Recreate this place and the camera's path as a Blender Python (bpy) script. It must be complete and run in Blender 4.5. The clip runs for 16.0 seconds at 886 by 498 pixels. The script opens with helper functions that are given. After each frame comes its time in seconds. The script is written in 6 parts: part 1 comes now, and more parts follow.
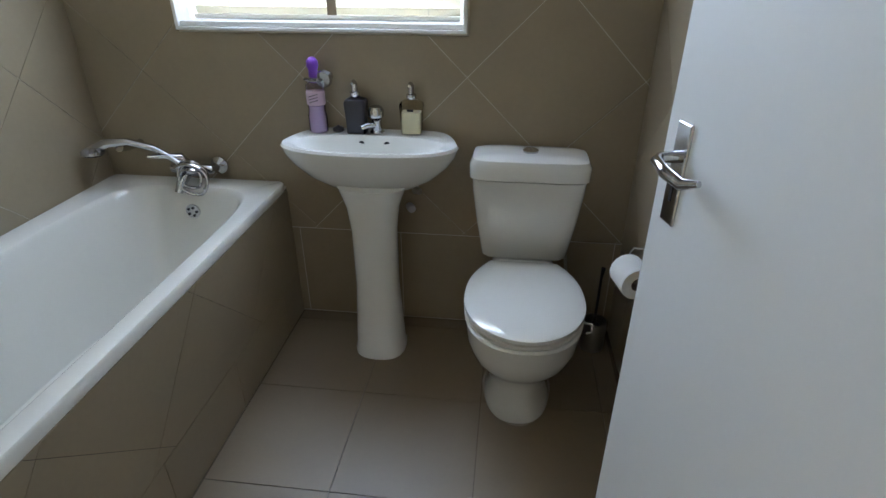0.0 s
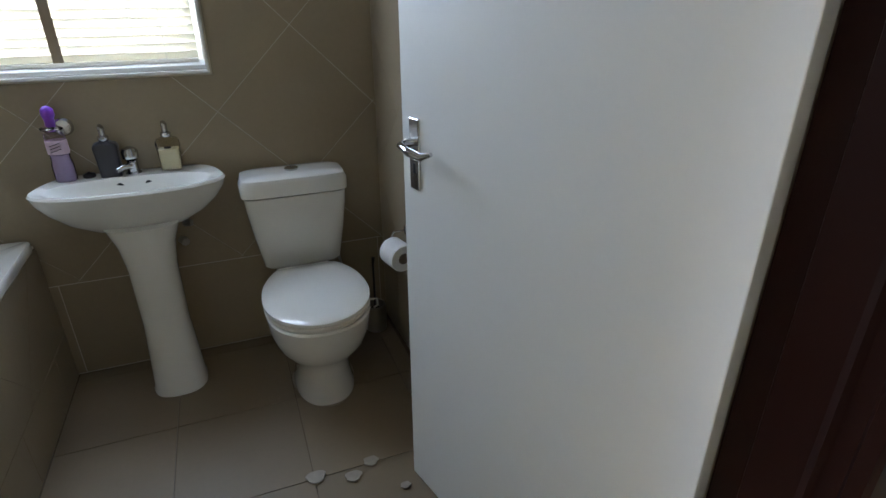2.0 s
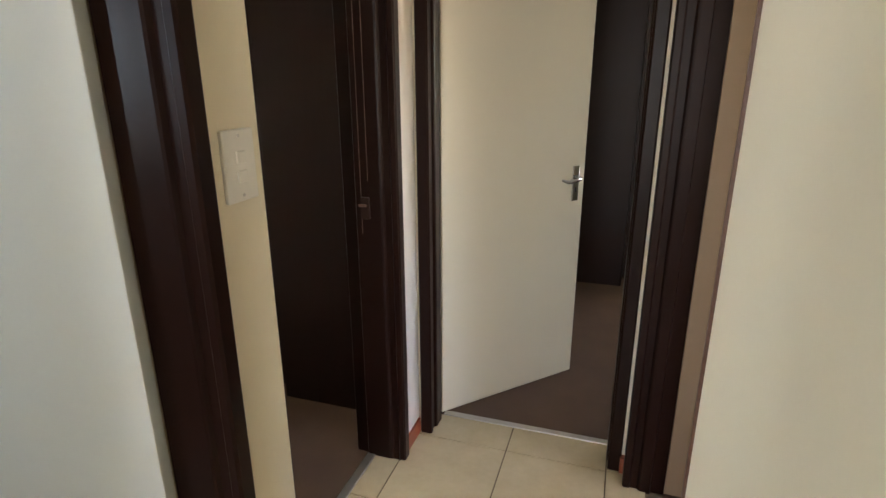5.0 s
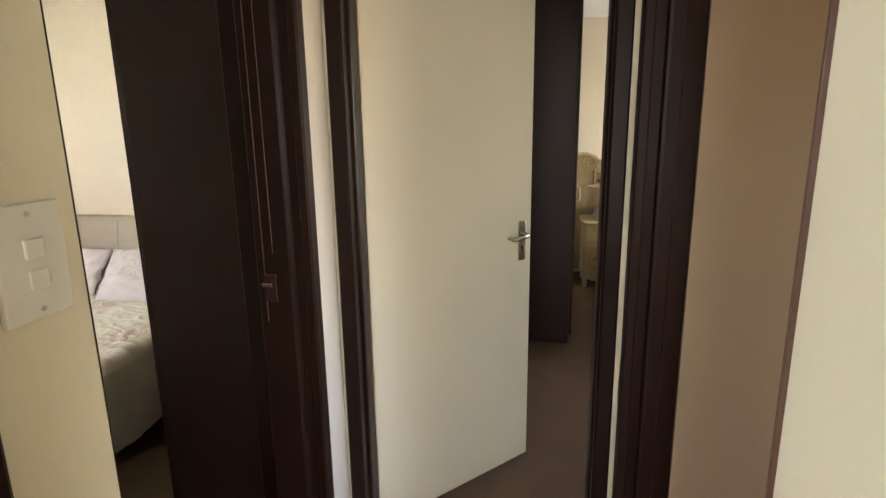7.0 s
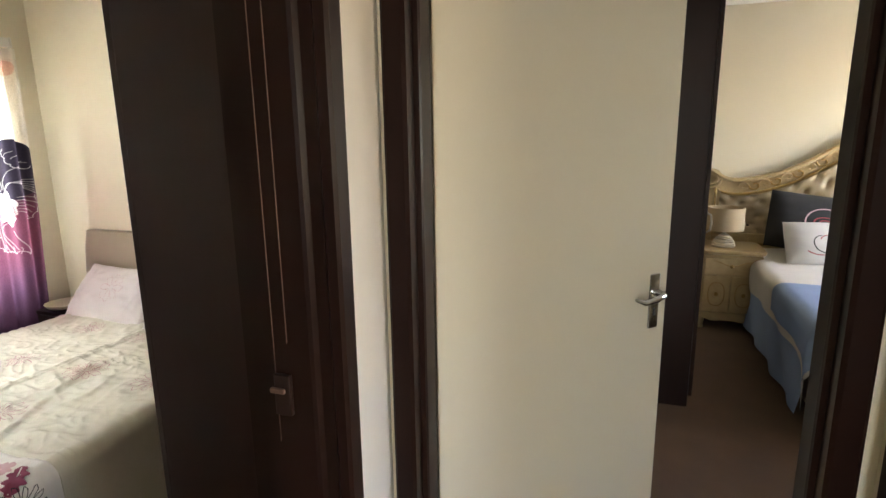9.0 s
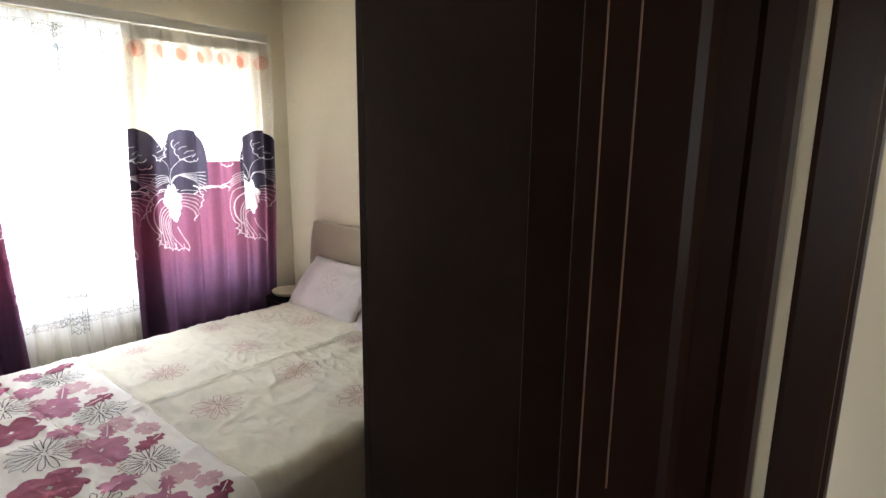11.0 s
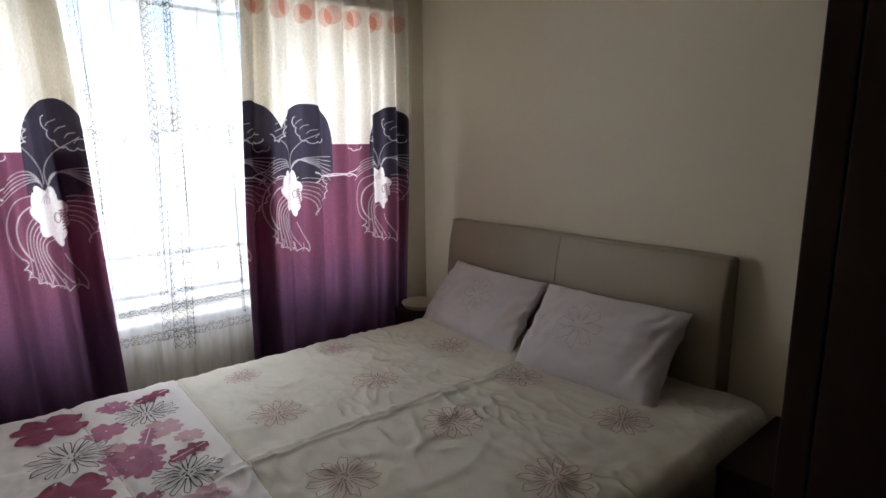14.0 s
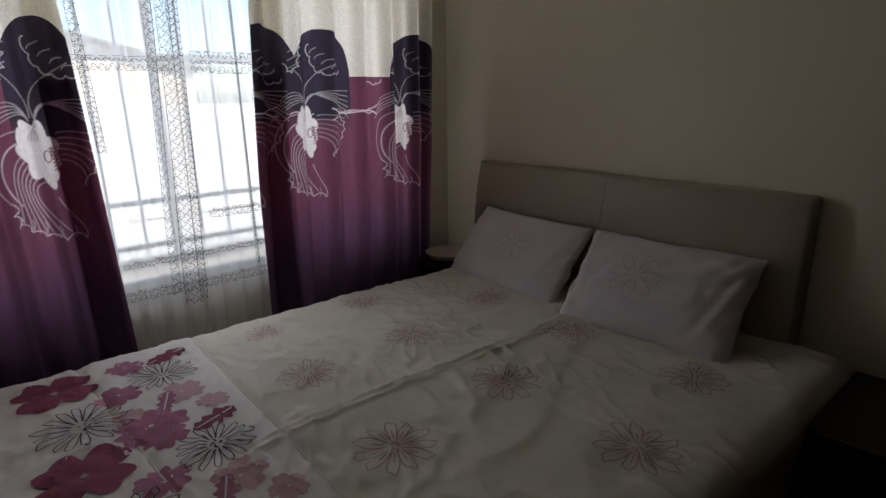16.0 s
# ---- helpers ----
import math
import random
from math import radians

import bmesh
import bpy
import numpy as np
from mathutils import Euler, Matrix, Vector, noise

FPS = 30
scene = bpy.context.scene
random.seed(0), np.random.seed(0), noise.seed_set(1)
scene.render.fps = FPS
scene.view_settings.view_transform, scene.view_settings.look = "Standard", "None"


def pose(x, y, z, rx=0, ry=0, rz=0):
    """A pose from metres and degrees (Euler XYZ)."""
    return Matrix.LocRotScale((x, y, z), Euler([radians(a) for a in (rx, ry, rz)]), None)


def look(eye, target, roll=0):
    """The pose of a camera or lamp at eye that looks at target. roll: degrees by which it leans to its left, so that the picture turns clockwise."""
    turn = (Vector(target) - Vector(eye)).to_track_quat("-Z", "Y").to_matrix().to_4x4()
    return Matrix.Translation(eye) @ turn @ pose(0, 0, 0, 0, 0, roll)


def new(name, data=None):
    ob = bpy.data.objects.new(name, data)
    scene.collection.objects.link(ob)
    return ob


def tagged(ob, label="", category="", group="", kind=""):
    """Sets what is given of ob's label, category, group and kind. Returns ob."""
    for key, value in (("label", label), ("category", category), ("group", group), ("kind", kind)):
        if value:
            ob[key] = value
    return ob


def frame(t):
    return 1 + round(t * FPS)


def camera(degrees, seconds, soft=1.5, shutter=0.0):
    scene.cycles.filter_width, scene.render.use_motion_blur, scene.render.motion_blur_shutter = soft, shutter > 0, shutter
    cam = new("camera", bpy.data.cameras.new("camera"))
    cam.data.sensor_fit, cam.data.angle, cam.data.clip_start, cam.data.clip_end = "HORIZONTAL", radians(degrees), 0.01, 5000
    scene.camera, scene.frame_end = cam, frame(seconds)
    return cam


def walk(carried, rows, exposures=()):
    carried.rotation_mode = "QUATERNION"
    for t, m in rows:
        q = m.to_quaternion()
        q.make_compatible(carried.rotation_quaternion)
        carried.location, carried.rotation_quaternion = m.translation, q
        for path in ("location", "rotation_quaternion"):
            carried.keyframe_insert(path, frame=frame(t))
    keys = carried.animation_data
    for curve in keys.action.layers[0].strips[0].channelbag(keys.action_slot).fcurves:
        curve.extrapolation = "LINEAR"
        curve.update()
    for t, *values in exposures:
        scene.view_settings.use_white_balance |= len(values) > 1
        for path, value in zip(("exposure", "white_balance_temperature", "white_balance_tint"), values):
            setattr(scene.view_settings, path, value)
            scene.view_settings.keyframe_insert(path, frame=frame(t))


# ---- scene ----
cam = camera(77.8, 16.0)
PATH = [
    (0, (-1.553, 0.046, 1.367), (-1.762, 1.795, 0.420), 0.0),
    (0.5, (-1.576, -0.008, 1.364), (-1.604, 1.766, 0.440), -0.1),
    (1, (-1.613, -0.084, 1.355), (-1.399, 1.689, 0.454), -0.1),
    (1.5, (-1.646, -0.170, 1.378), (-1.188, 1.567, 0.499), -0.1),
    (2, (-1.675, -0.265, 1.395), (-1.013, 1.422, 0.548), -0.2),
    (2.5, (-1.690, -0.355, 1.392), (-0.818, 1.260, 0.597), 0.2),
    (3, (-1.733, -0.427, 1.420), (-0.651, 1.067, 0.658), -0.2),
    (3.5, (-1.814, -0.510, 1.450), (-0.495, 0.809, 0.728), -0.3),
    (4, (-1.850, -0.611, 1.479), (-0.330, 0.507, 0.802), -0.1),
    (4.5, (-1.866, -0.706, 1.520), (-0.156, 0.118, 0.874), 0.2),
    (5, (-1.869, -0.767, 1.538), (-0.056, -0.175, 0.936), -0.2),
    (5.2, (-1.874, -0.769, 1.541), (-0.032, -0.242, 0.964), 0.1),
    (7.3, (-1.378, -0.640, 1.522), (0.540, -0.286, 1.085), -0.9),
    (7.5, (-1.304, -0.643, 1.537), (0.612, -0.282, 1.095), -0.7),
    (8, (-1.123, -0.611, 1.540), (0.792, -0.232, 1.103), -0.6),
    (8.5, (-1.016, -0.578, 1.541), (0.876, -0.087, 1.116), -0.9),
    (9, (-0.892, -0.482, 1.550), (0.958, 0.159, 1.133), -0.8),
    (9.5, (-0.806, -0.397, 1.559), (0.987, 0.385, 1.142), -0.7),
    (10, (-0.712, -0.300, 1.550), (1.007, 0.632, 1.129), -0.7),
    (10.2, (-0.690, -0.264, 1.565), (0.998, 0.726, 1.143), -0.2),
    (12.5, (-0.367, 0.309, 1.355), (0.895, 1.823, 1.012), -0.5),
    (13, (-0.350, 0.418, 1.347), (0.910, 1.930, 0.990), -0.4),
    (13.5, (-0.292, 0.526, 1.332), (0.955, 2.047, 0.975), -0.7),
    (14, (-0.242, 0.623, 1.348), (1.011, 2.138, 0.978), -0.5),
    (14.5, (-0.206, 0.719, 1.361), (1.040, 2.238, 0.988), -0.7),
    (15, (-0.235, 0.832, 1.319), (1.035, 2.330, 0.939), -0.4),
    (15.5, (-0.238, 0.877, 1.261), (1.025, 2.365, 0.827), -0.7),
    (16, (-0.229, 0.874, 1.275), (1.007, 2.351, 0.737), -0.8),
]
EXPOSURES = [(0, 3.45, 5700, 17), (2, 3.15, 5750, 17), (3.5, 3.4, 5850, 16), (5, 3.5, 6500, 13), (8, 3.8, 6650, 11), (9, 3.6, 6550, 11), (10.2, 3.2, 6400, 12), (12.5, 2.25, 6250, 16), (14, 1.45, 6200, 17), (16, 0.4, 6250, 18)]
walk(cam, [(t, look(eye, aim, roll)) for t, eye, aim, roll in PATH], EXPOSURES)
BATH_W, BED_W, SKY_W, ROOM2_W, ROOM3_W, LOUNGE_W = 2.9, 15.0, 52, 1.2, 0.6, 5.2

# ---- world, sun, window light ----
world = bpy.data.worlds.new("world")
scene.world = world
world.use_nodes = True
wn = world.node_tree.nodes
sky = wn.new("ShaderNodeTexSky")
sky.sky_type, sky.sun_disc = "NISHITA", False
sky.sun_elevation, sky.sun_rotation = radians(50), radians(-170)
wn["Background"].inputs["Strength"].default_value = 0.15
world.node_tree.links.new(sky.outputs[0], wn["Background"].inputs["Color"])


def lamp_sun(strength, elevation, azimuth):
    data = bpy.data.lights.new("sun", "SUN")
    data.energy, data.angle, data.color = strength, radians(0.5), (1.0, 0.95, 0.87)
    ob = new("sun", data)
    e, a = radians(elevation), radians(azimuth)
    way = Vector((math.sin(a) * math.cos(e), math.cos(a) * math.cos(e), math.sin(e)))
    ob.matrix_world = look(way * 20, (0, 0, 0))


lamp_sun(5.0, 50, -170)


def window_light(name, place, target, width, height, watts, color):
    data = bpy.data.lights.new(name, "AREA")
    data.shape, data.size, data.size_y, data.energy, data.color = "RECTANGLE", width, height, watts, color
    ob = new(name, data)
    ob.matrix_world = look(place, target)


window_light("bathroom_window_light", (-2.2, 1.985, 1.60), (-2.2, 0, 1.2), 0.9, 0.78, BATH_W, (0.72, 0.86, 1.0))
window_light("bedroom_sky_light", (0.38, 4.0, 2.75), (0.38, 1.2, 0.75), 3.2, 0.7, SKY_W, (0.93, 0.97, 1.0))
window_light("bedroom_window_light", (0.35, 3.345, 1.32), (0.35, 0, 1.32), 2.14, 1.4, BED_W, (0.97, 0.985, 1.0))
# Added lamp at an assumed, unseen window to brighten the second bedroom.
window_light("second_bedroom_unseen_light", (3.2, -3.52, 1.45), (3.2, 0, 1.3), 1.6, 1.2, ROOM2_W, (1.0, 0.96, 0.88))
# Added orange fill lamp for the side room; no window is seen there.
window_light("side_room_warm_fill", (-1.0, -3.52, 1.45), (-0.4, 0, 1.2), 1.4, 1.2, ROOM3_W, (1.0, 0.72, 0.48))
# Added lamp for daylight from the passage's west end; its window is assumed.
window_light("lounge_unseen_light", (-4.85, -0.5, 1.5), (0, -0.5, 1.2), 1.2, 1.3, LOUNGE_W, (0.97, 0.98, 1.0))


# ---- materials ----
def shader(name, color, rough=0.5, metal=0.0, vary=0.12, scale=6.0, fine=90.0, bump=0.15, tint=None, coat=0.0, per_object=0.0, stretch=(1, 1, 1), spec=0.5):
    """A surface with blotches at one scale, grain at another, and a little relief."""
    m = bpy.data.materials.new(name)
    m.use_nodes = True
    t = m.node_tree
    n, l = t.nodes, t.links
    b = n["Principled BSDF"]
    b.inputs["Metallic"].default_value = metal
    b.inputs["Coat Weight"].default_value = coat
    b.inputs["Specular IOR Level"].default_value = spec
    co = n.new("ShaderNodeTexCoord")
    mp = n.new("ShaderNodeMapping")
    mp.inputs["Scale"].default_value = stretch
    l.new(co.outputs["Object"], mp.inputs["Vector"])
    big, small = n.new("ShaderNodeTexNoise"), n.new("ShaderNodeTexNoise")
    big.inputs["Scale"].default_value, big.inputs["Detail"].default_value = scale, 4
    small.inputs["Scale"].default_value, small.inputs["Detail"].default_value = fine, 3
    l.new(mp.outputs[0], big.inputs["Vector"]), l.new(mp.outputs[0], small.inputs["Vector"])
    ramp = n.new("ShaderNodeMix")
    ramp.data_type = "RGBA"
    low = tint or tuple(c * (1 - vary * 1.6) for c in color)
    ramp.inputs["A"].default_value, ramp.inputs["B"].default_value = (*low, 1), (*[min(1, c * (1 + vary)) for c in color], 1)
    add = n.new("ShaderNodeMath")
    add.operation = "MULTIPLY_ADD"
    l.new(small.outputs["Fac"], add.inputs[0])
    add.inputs[1].default_value = 0.35
    l.new(big.outputs["Fac"], add.inputs[2])
    sub = n.new("ShaderNodeMath")
    sub.operation = "SUBTRACT"
    sub.use_clamp = True
    l.new(add.outputs[0], sub.inputs[0])
    sub.inputs[1].default_value = 0.17
    l.new(sub.outputs[0], ramp.inputs["Factor"])
    last = ramp.outputs["Result"]
    if per_object:
        info, hsv, mul = n.new("ShaderNodeObjectInfo"), n.new("ShaderNodeHueSaturation"), n.new("ShaderNodeMath")
        mul.operation = "MULTIPLY_ADD"
        l.new(info.outputs["Random"], mul.inputs[0])
        mul.inputs[1].default_value, mul.inputs[2].default_value = per_object, 1 - per_object / 2
        l.new(mul.outputs[0], hsv.inputs["Value"]), l.new(last, hsv.inputs["Color"])
        last = hsv.outputs["Color"]
    l.new(last, b.inputs["Base Color"])
    rr = n.new("ShaderNodeMath")
    rr.operation = "MULTIPLY_ADD"
    l.new(big.outputs["Fac"], rr.inputs[0])
    rr.inputs[1].default_value, rr.inputs[2].default_value = 0.16, max(0.02, rough - 0.08)
    l.new(rr.outputs[0], b.inputs["Roughness"])
    if bump:
        bp = n.new("ShaderNodeBump")
        bp.inputs["Strength"].default_value, bp.inputs["Distance"].default_value = bump, 0.002
        l.new(add.outputs[0], bp.inputs["Height"]), l.new(bp.outputs[0], b.inputs["Normal"])
    return m


WALL = shader("cream_wall_paint", (0.74, 0.665, 0.505), 0.55, vary=0.035, scale=1.5, fine=140, bump=0.25)
PIER = shader("off_white_wall_paint", (0.70, 0.655, 0.60), 0.55, vary=0.05, scale=4, fine=140, bump=0.25)
CEIL = shader("white_ceiling_paint", (0.80, 0.78, 0.72), 0.8, vary=0.03, scale=2)
PLASTER = shader("outside_plaster", (0.60, 0.52, 0.40), 0.9, vary=0.1, scale=3)
TILE_WALL = shader("beige_wall_tile", (0.325, 0.265, 0.172), 0.40, vary=0.11, scale=3.0, fine=60, bump=0.05, per_object=0.08)
TILE_BATH = shader("beige_floor_tile", (0.200, 0.152, 0.092), 0.40, vary=0.09, scale=3, fine=70, bump=0.05, per_object=0.08)
GROUT = shader("pale_grout", (0.66, 0.61, 0.50), 0.9, vary=0.12, scale=30)
GROUT_DARK = shader("dark_grout", (0.13, 0.095, 0.06), 0.9, vary=0.2, scale=30)
TILE_HALL = shader("cream_floor_tile", (0.56, 0.475, 0.305), 0.22, vary=0.14, scale=7, fine=40, bump=0.04, per_object=0.06, tint=(0.47, 0.38, 0.235))
CARPET = shader("brown_carpet", (0.118, 0.070, 0.043), 0.95, vary=0.22, scale=5, fine=420, bump=1.0)
FRAME = shader("dark_brown_gloss_paint", (0.014, 0.0050, 0.0034), 0.34, spec=0.13, vary=0.04, scale=6, fine=30, bump=0.05)
SKIRT2 = shader("brown_corner_strip", (0.085, 0.034, 0.020), 0.45, vary=0.25, scale=25)
WORN = shader("pale_brown_edge", (0.13, 0.072, 0.05), 0.5, vary=0.45, scale=30)
WARD = shader("dark_wenge_board", (0.024, 0.0108, 0.0082), 0.42, spec=0.20, vary=0.10, scale=3, fine=60, bump=0.15, stretch=(14, 14, 0.7))
DOOR = shader("cream_door_paint", (0.70, 0.64, 0.51), 0.45, vary=0.03, scale=2, fine=110, bump=0.12)
DOOR_TAN = shader("tan_door_board", (0.23, 0.165, 0.105), 0.5, vary=0.05, scale=2, fine=90, bump=0.1)
SCRAP = shader("dirty_white_plaster", (0.36, 0.32, 0.26), 0.9, vary=0.2, scale=30, bump=0.3)
DOOR_W = shader("white_door_paint", (0.76, 0.78, 0.77), 0.42, vary=0.025, scale=2, fine=110, bump=0.12)
CHROME = shader("polished_chrome", (0.56, 0.56, 0.57), 0.12, 1.0, vary=0.04, bump=0)
STEEL = shader("satin_steel", (0.55, 0.53, 0.50), 0.3, 1.0, vary=0.06, bump=0)
DARKM = shader("dark_hole", (0.012, 0.012, 0.012), 0.6, bump=0)
CERAMIC = shader("white_ceramic", (0.74, 0.73, 0.68), 0.14, vary=0.02, scale=3, bump=0, coat=0.5)
ACRYL = shader("white_acrylic", (0.70, 0.68, 0.61), 0.16, vary=0.03, scale=3, bump=0, coat=0.4)
PLASTIC = shader("white_plastic", (0.72, 0.69, 0.62), 0.35, vary=0.03, bump=0)
WHITE = shader("white_window_paint", (0.82, 0.81, 0.78), 0.4, vary=0.03, bump=0.05)
SLAT = shader("cream_tape", (0.80, 0.76, 0.66), 0.4, vary=0.05, scale=8, bump=0.03)
TAPE = shader("brown_blind_tape", (0.25, 0.19, 0.12), 0.8, bump=0.1)
PAPER = shader("tissue_paper", (0.82, 0.81, 0.79), 0.9, vary=0.03, scale=50, bump=0.4)
CARD = shader("cardboard_tube", (0.24, 0.19, 0.14), 0.9)
BLACKB = shader("matt_black_glass", (0.022, 0.020, 0.024), 0.3, vary=0.1, bump=0)
PURPLE = shader("purple_plastic", (0.20, 0.05, 0.48), 0.3, vary=0.05, bump=0)
PINK = shader("pink_label", (0.58, 0.44, 0.52), 0.5, bump=0)
SOAP = shader("cream_liquid_soap", (0.76, 0.72, 0.54), 0.25, vary=0.05, bump=0)
SKIRT = shader("terracotta_skirting_tile", (0.30, 0.07, 0.028), 0.35, vary=0.15, scale=12, bump=0.1)
STRIP = shader("aluminium_strip", (0.55, 0.52, 0.46), 0.35, 0.8, vary=0.08, bump=0.05)
SILL = shader("sill_paint", (0.62, 0.66, 0.66), 0.5, vary=0.04)
HEADB = shader("grey_beige_leather", (0.34, 0.285, 0.20), 0.46, vary=0.06, scale=5, fine=160, bump=0.5)
BASE = shader("bed_base_fabric", (0.30, 0.26, 0.20), 0.9, vary=0.1, fine=300, bump=0.5)
PILLOW = shader("pale_pillow_cotton", (0.60, 0.54, 0.53), 0.85, vary=0.05, scale=6, fine=220, bump=0.4)
QUILT = shader("cream_quilt_cotton", (0.68, 0.64, 0.54), 0.8, vary=0.07, scale=4, fine=200, bump=0.5, tint=(0.55, 0.51, 0.40))
BAND = shader("white_quilt_cotton", (0.76, 0.71, 0.66), 0.8, vary=0.05, scale=5, fine=200, bump=0.4)
BURG = shader("burgundy_print", (0.27, 0.05, 0.10), 0.85, vary=0.15, scale=20, fine=200)
ROSE = shader("rose_print", (0.42, 0.15, 0.23), 0.85, vary=0.15, scale=20, fine=200)
PALER = shader("pale_pink_print", (0.58, 0.36, 0.38), 0.85, vary=0.1, scale=20, fine=200)
INK = shader("black_print", (0.035, 0.03, 0.04), 0.85, vary=0.1)
FAINT = shader("faint_pink_print", (0.47, 0.27, 0.26), 0.85, vary=0.1, scale=30)
BED2W = shader("white_bedspread", (0.66, 0.63, 0.58), 0.85, vary=0.06, scale=6, fine=200, bump=0.4)
BED2B = shader("blue_valance_and_glow", (0.27, 0.36, 0.56), 0.85, vary=0.08, scale=6, fine=200, bump=0.4)
GOLD = shader("cream_gilded_wood", (0.47, 0.36, 0.19), 0.38, vary=0.2, scale=14, fine=90, bump=0.3, tint=(0.34, 0.23, 0.10))
GILT = shader("antique_gilding", (0.42, 0.27, 0.09), 0.35, 0.4, vary=0.25, scale=40, bump=0.5)
TUFT = shader("champagne_tufted_leather", (0.34, 0.255, 0.145), 0.35, vary=0.08, scale=8, bump=0.2)
BUTTON = shader("dark_tuft_button", (0.10, 0.07, 0.04), 0.5)
BLACKF = shader("black_fabric", (0.022, 0.020, 0.020), 0.85, vary=0.3, scale=12, fine=150, bump=0.6)
RED = shader("dusty_red_fabric", (0.40, 0.06, 0.07), 0.85, vary=0.15)
SHADE = shader("beige_lamp_shade", (0.46, 0.34, 0.20), 0.8, vary=0.06, fine=200)
RIDGED = shader("ribbed_white_ceramic", (0.62, 0.55, 0.42), 0.4, vary=0.08)
PAVE = shader("pale_paving", (0.58, 0.55, 0.50), 0.9, vary=0.12, scale=2)
FENCE = shader("grey_precast_wall", (0.60, 0.56, 0.50), 0.9, vary=0.12, scale=4)
ROOFT = shader("grey_brown_roof_tile", (0.20, 0.16, 0.14), 0.8, vary=0.2, scale=9)
BARS = shader("dark_steel_bars", (0.12, 0.10, 0.09), 0.5, vary=0.1)
# Near-black for grey-white lace: its backlit look is put into the colour.
LACE = shader("backlit_lace_thread", (0.09, 0.09, 0.085), 0.9, vary=0.1, bump=0)
ROPE = shader("grey_stain", (0.22, 0.17, 0.12), 0.8, vary=0.2, scale=60)


def glassy(name, color=(1, 1, 1), rough=0.02):
    m = bpy.data.materials.new(name)
    m.use_nodes = True
    b = m.node_tree.nodes["Principled BSDF"]
    b.inputs["Base Color"].default_value = (*color, 1)
    b.inputs["Roughness"].default_value = rough
    b.inputs["Transmission Weight"].default_value = 1
    b.inputs["IOR"].default_value = 1.45
    return m


GLASS = glassy("clear_glass")


def thin_glass(name, color):
    """A thin pane: what passes goes straight through, and the rest is mirrored by Fresnel's law."""
    m = bpy.data.materials.new(name)
    m.use_nodes = True
    n, l = m.node_tree.nodes, m.node_tree.links
    n.remove(n["Principled BSDF"])
    clear, gloss, mix, fr = n.new("ShaderNodeBsdfTransparent"), n.new("ShaderNodeBsdfGlossy"), n.new("ShaderNodeMixShader"), n.new("ShaderNodeFresnel")
    clear.inputs["Color"].default_value = (*color, 1)
    gloss.inputs["Roughness"].default_value = 0.02
    fr.inputs["IOR"].default_value = 1.2
    l.new(fr.outputs[0], mix.inputs[0]), l.new(clear.outputs[0], mix.inputs[1]), l.new(gloss.outputs[0], mix.inputs[2])
    l.new(mix.outputs[0], n["Material Output"].inputs["Surface"])
    return m


PANE = thin_glass("window_pane", (0.97, 0.99, 0.985))
BOTTLE = thin_glass("bottle_plastic", (0.90, 0.86, 0.93))
LILAC = shader("lilac_liquid", (0.50, 0.42, 0.56), 0.2, vary=0.05, bump=0)
AMBER = thin_glass("soap_glass", (0.93, 0.91, 0.84))


def cloth(name, thin, color=(0.8, 0.8, 0.8), clear=0.5):
    """Thin woven cloth: some light goes straight through, the rest is scattered to both sides."""
    m = bpy.data.materials.new(name)
    m.use_nodes = True
    t = m.node_tree
    n, l = t.nodes, t.links
    n.remove(n["Principled BSDF"])
    d, tr, cl = n.new("ShaderNodeBsdfDiffuse"), n.new("ShaderNodeBsdfTranslucent"), n.new("ShaderNodeBsdfTransparent")
    a, b = n.new("ShaderNodeMixShader"), n.new("ShaderNodeMixShader")
    d.inputs["Color"].default_value = tr.inputs["Color"].default_value = (*color, 1)
    a.inputs[0].default_value, b.inputs[0].default_value = thin, clear
    l.new(d.outputs[0], a.inputs[1]), l.new(tr.outputs[0], a.inputs[2])
    l.new(a.outputs[0], b.inputs[1]), l.new(cl.outputs[0], b.inputs[2])
    l.new(b.outputs[0], n["Material Output"].inputs["Surface"])
    return m, d, tr


BLIND = cloth("cream_blind_slat", 0.30, (0.86, 0.81, 0.68), 0.0)[0]
SHEER, _d, _t = cloth("white_sheer_voile", 0.6, (0.88, 0.90, 0.91), 0.54)


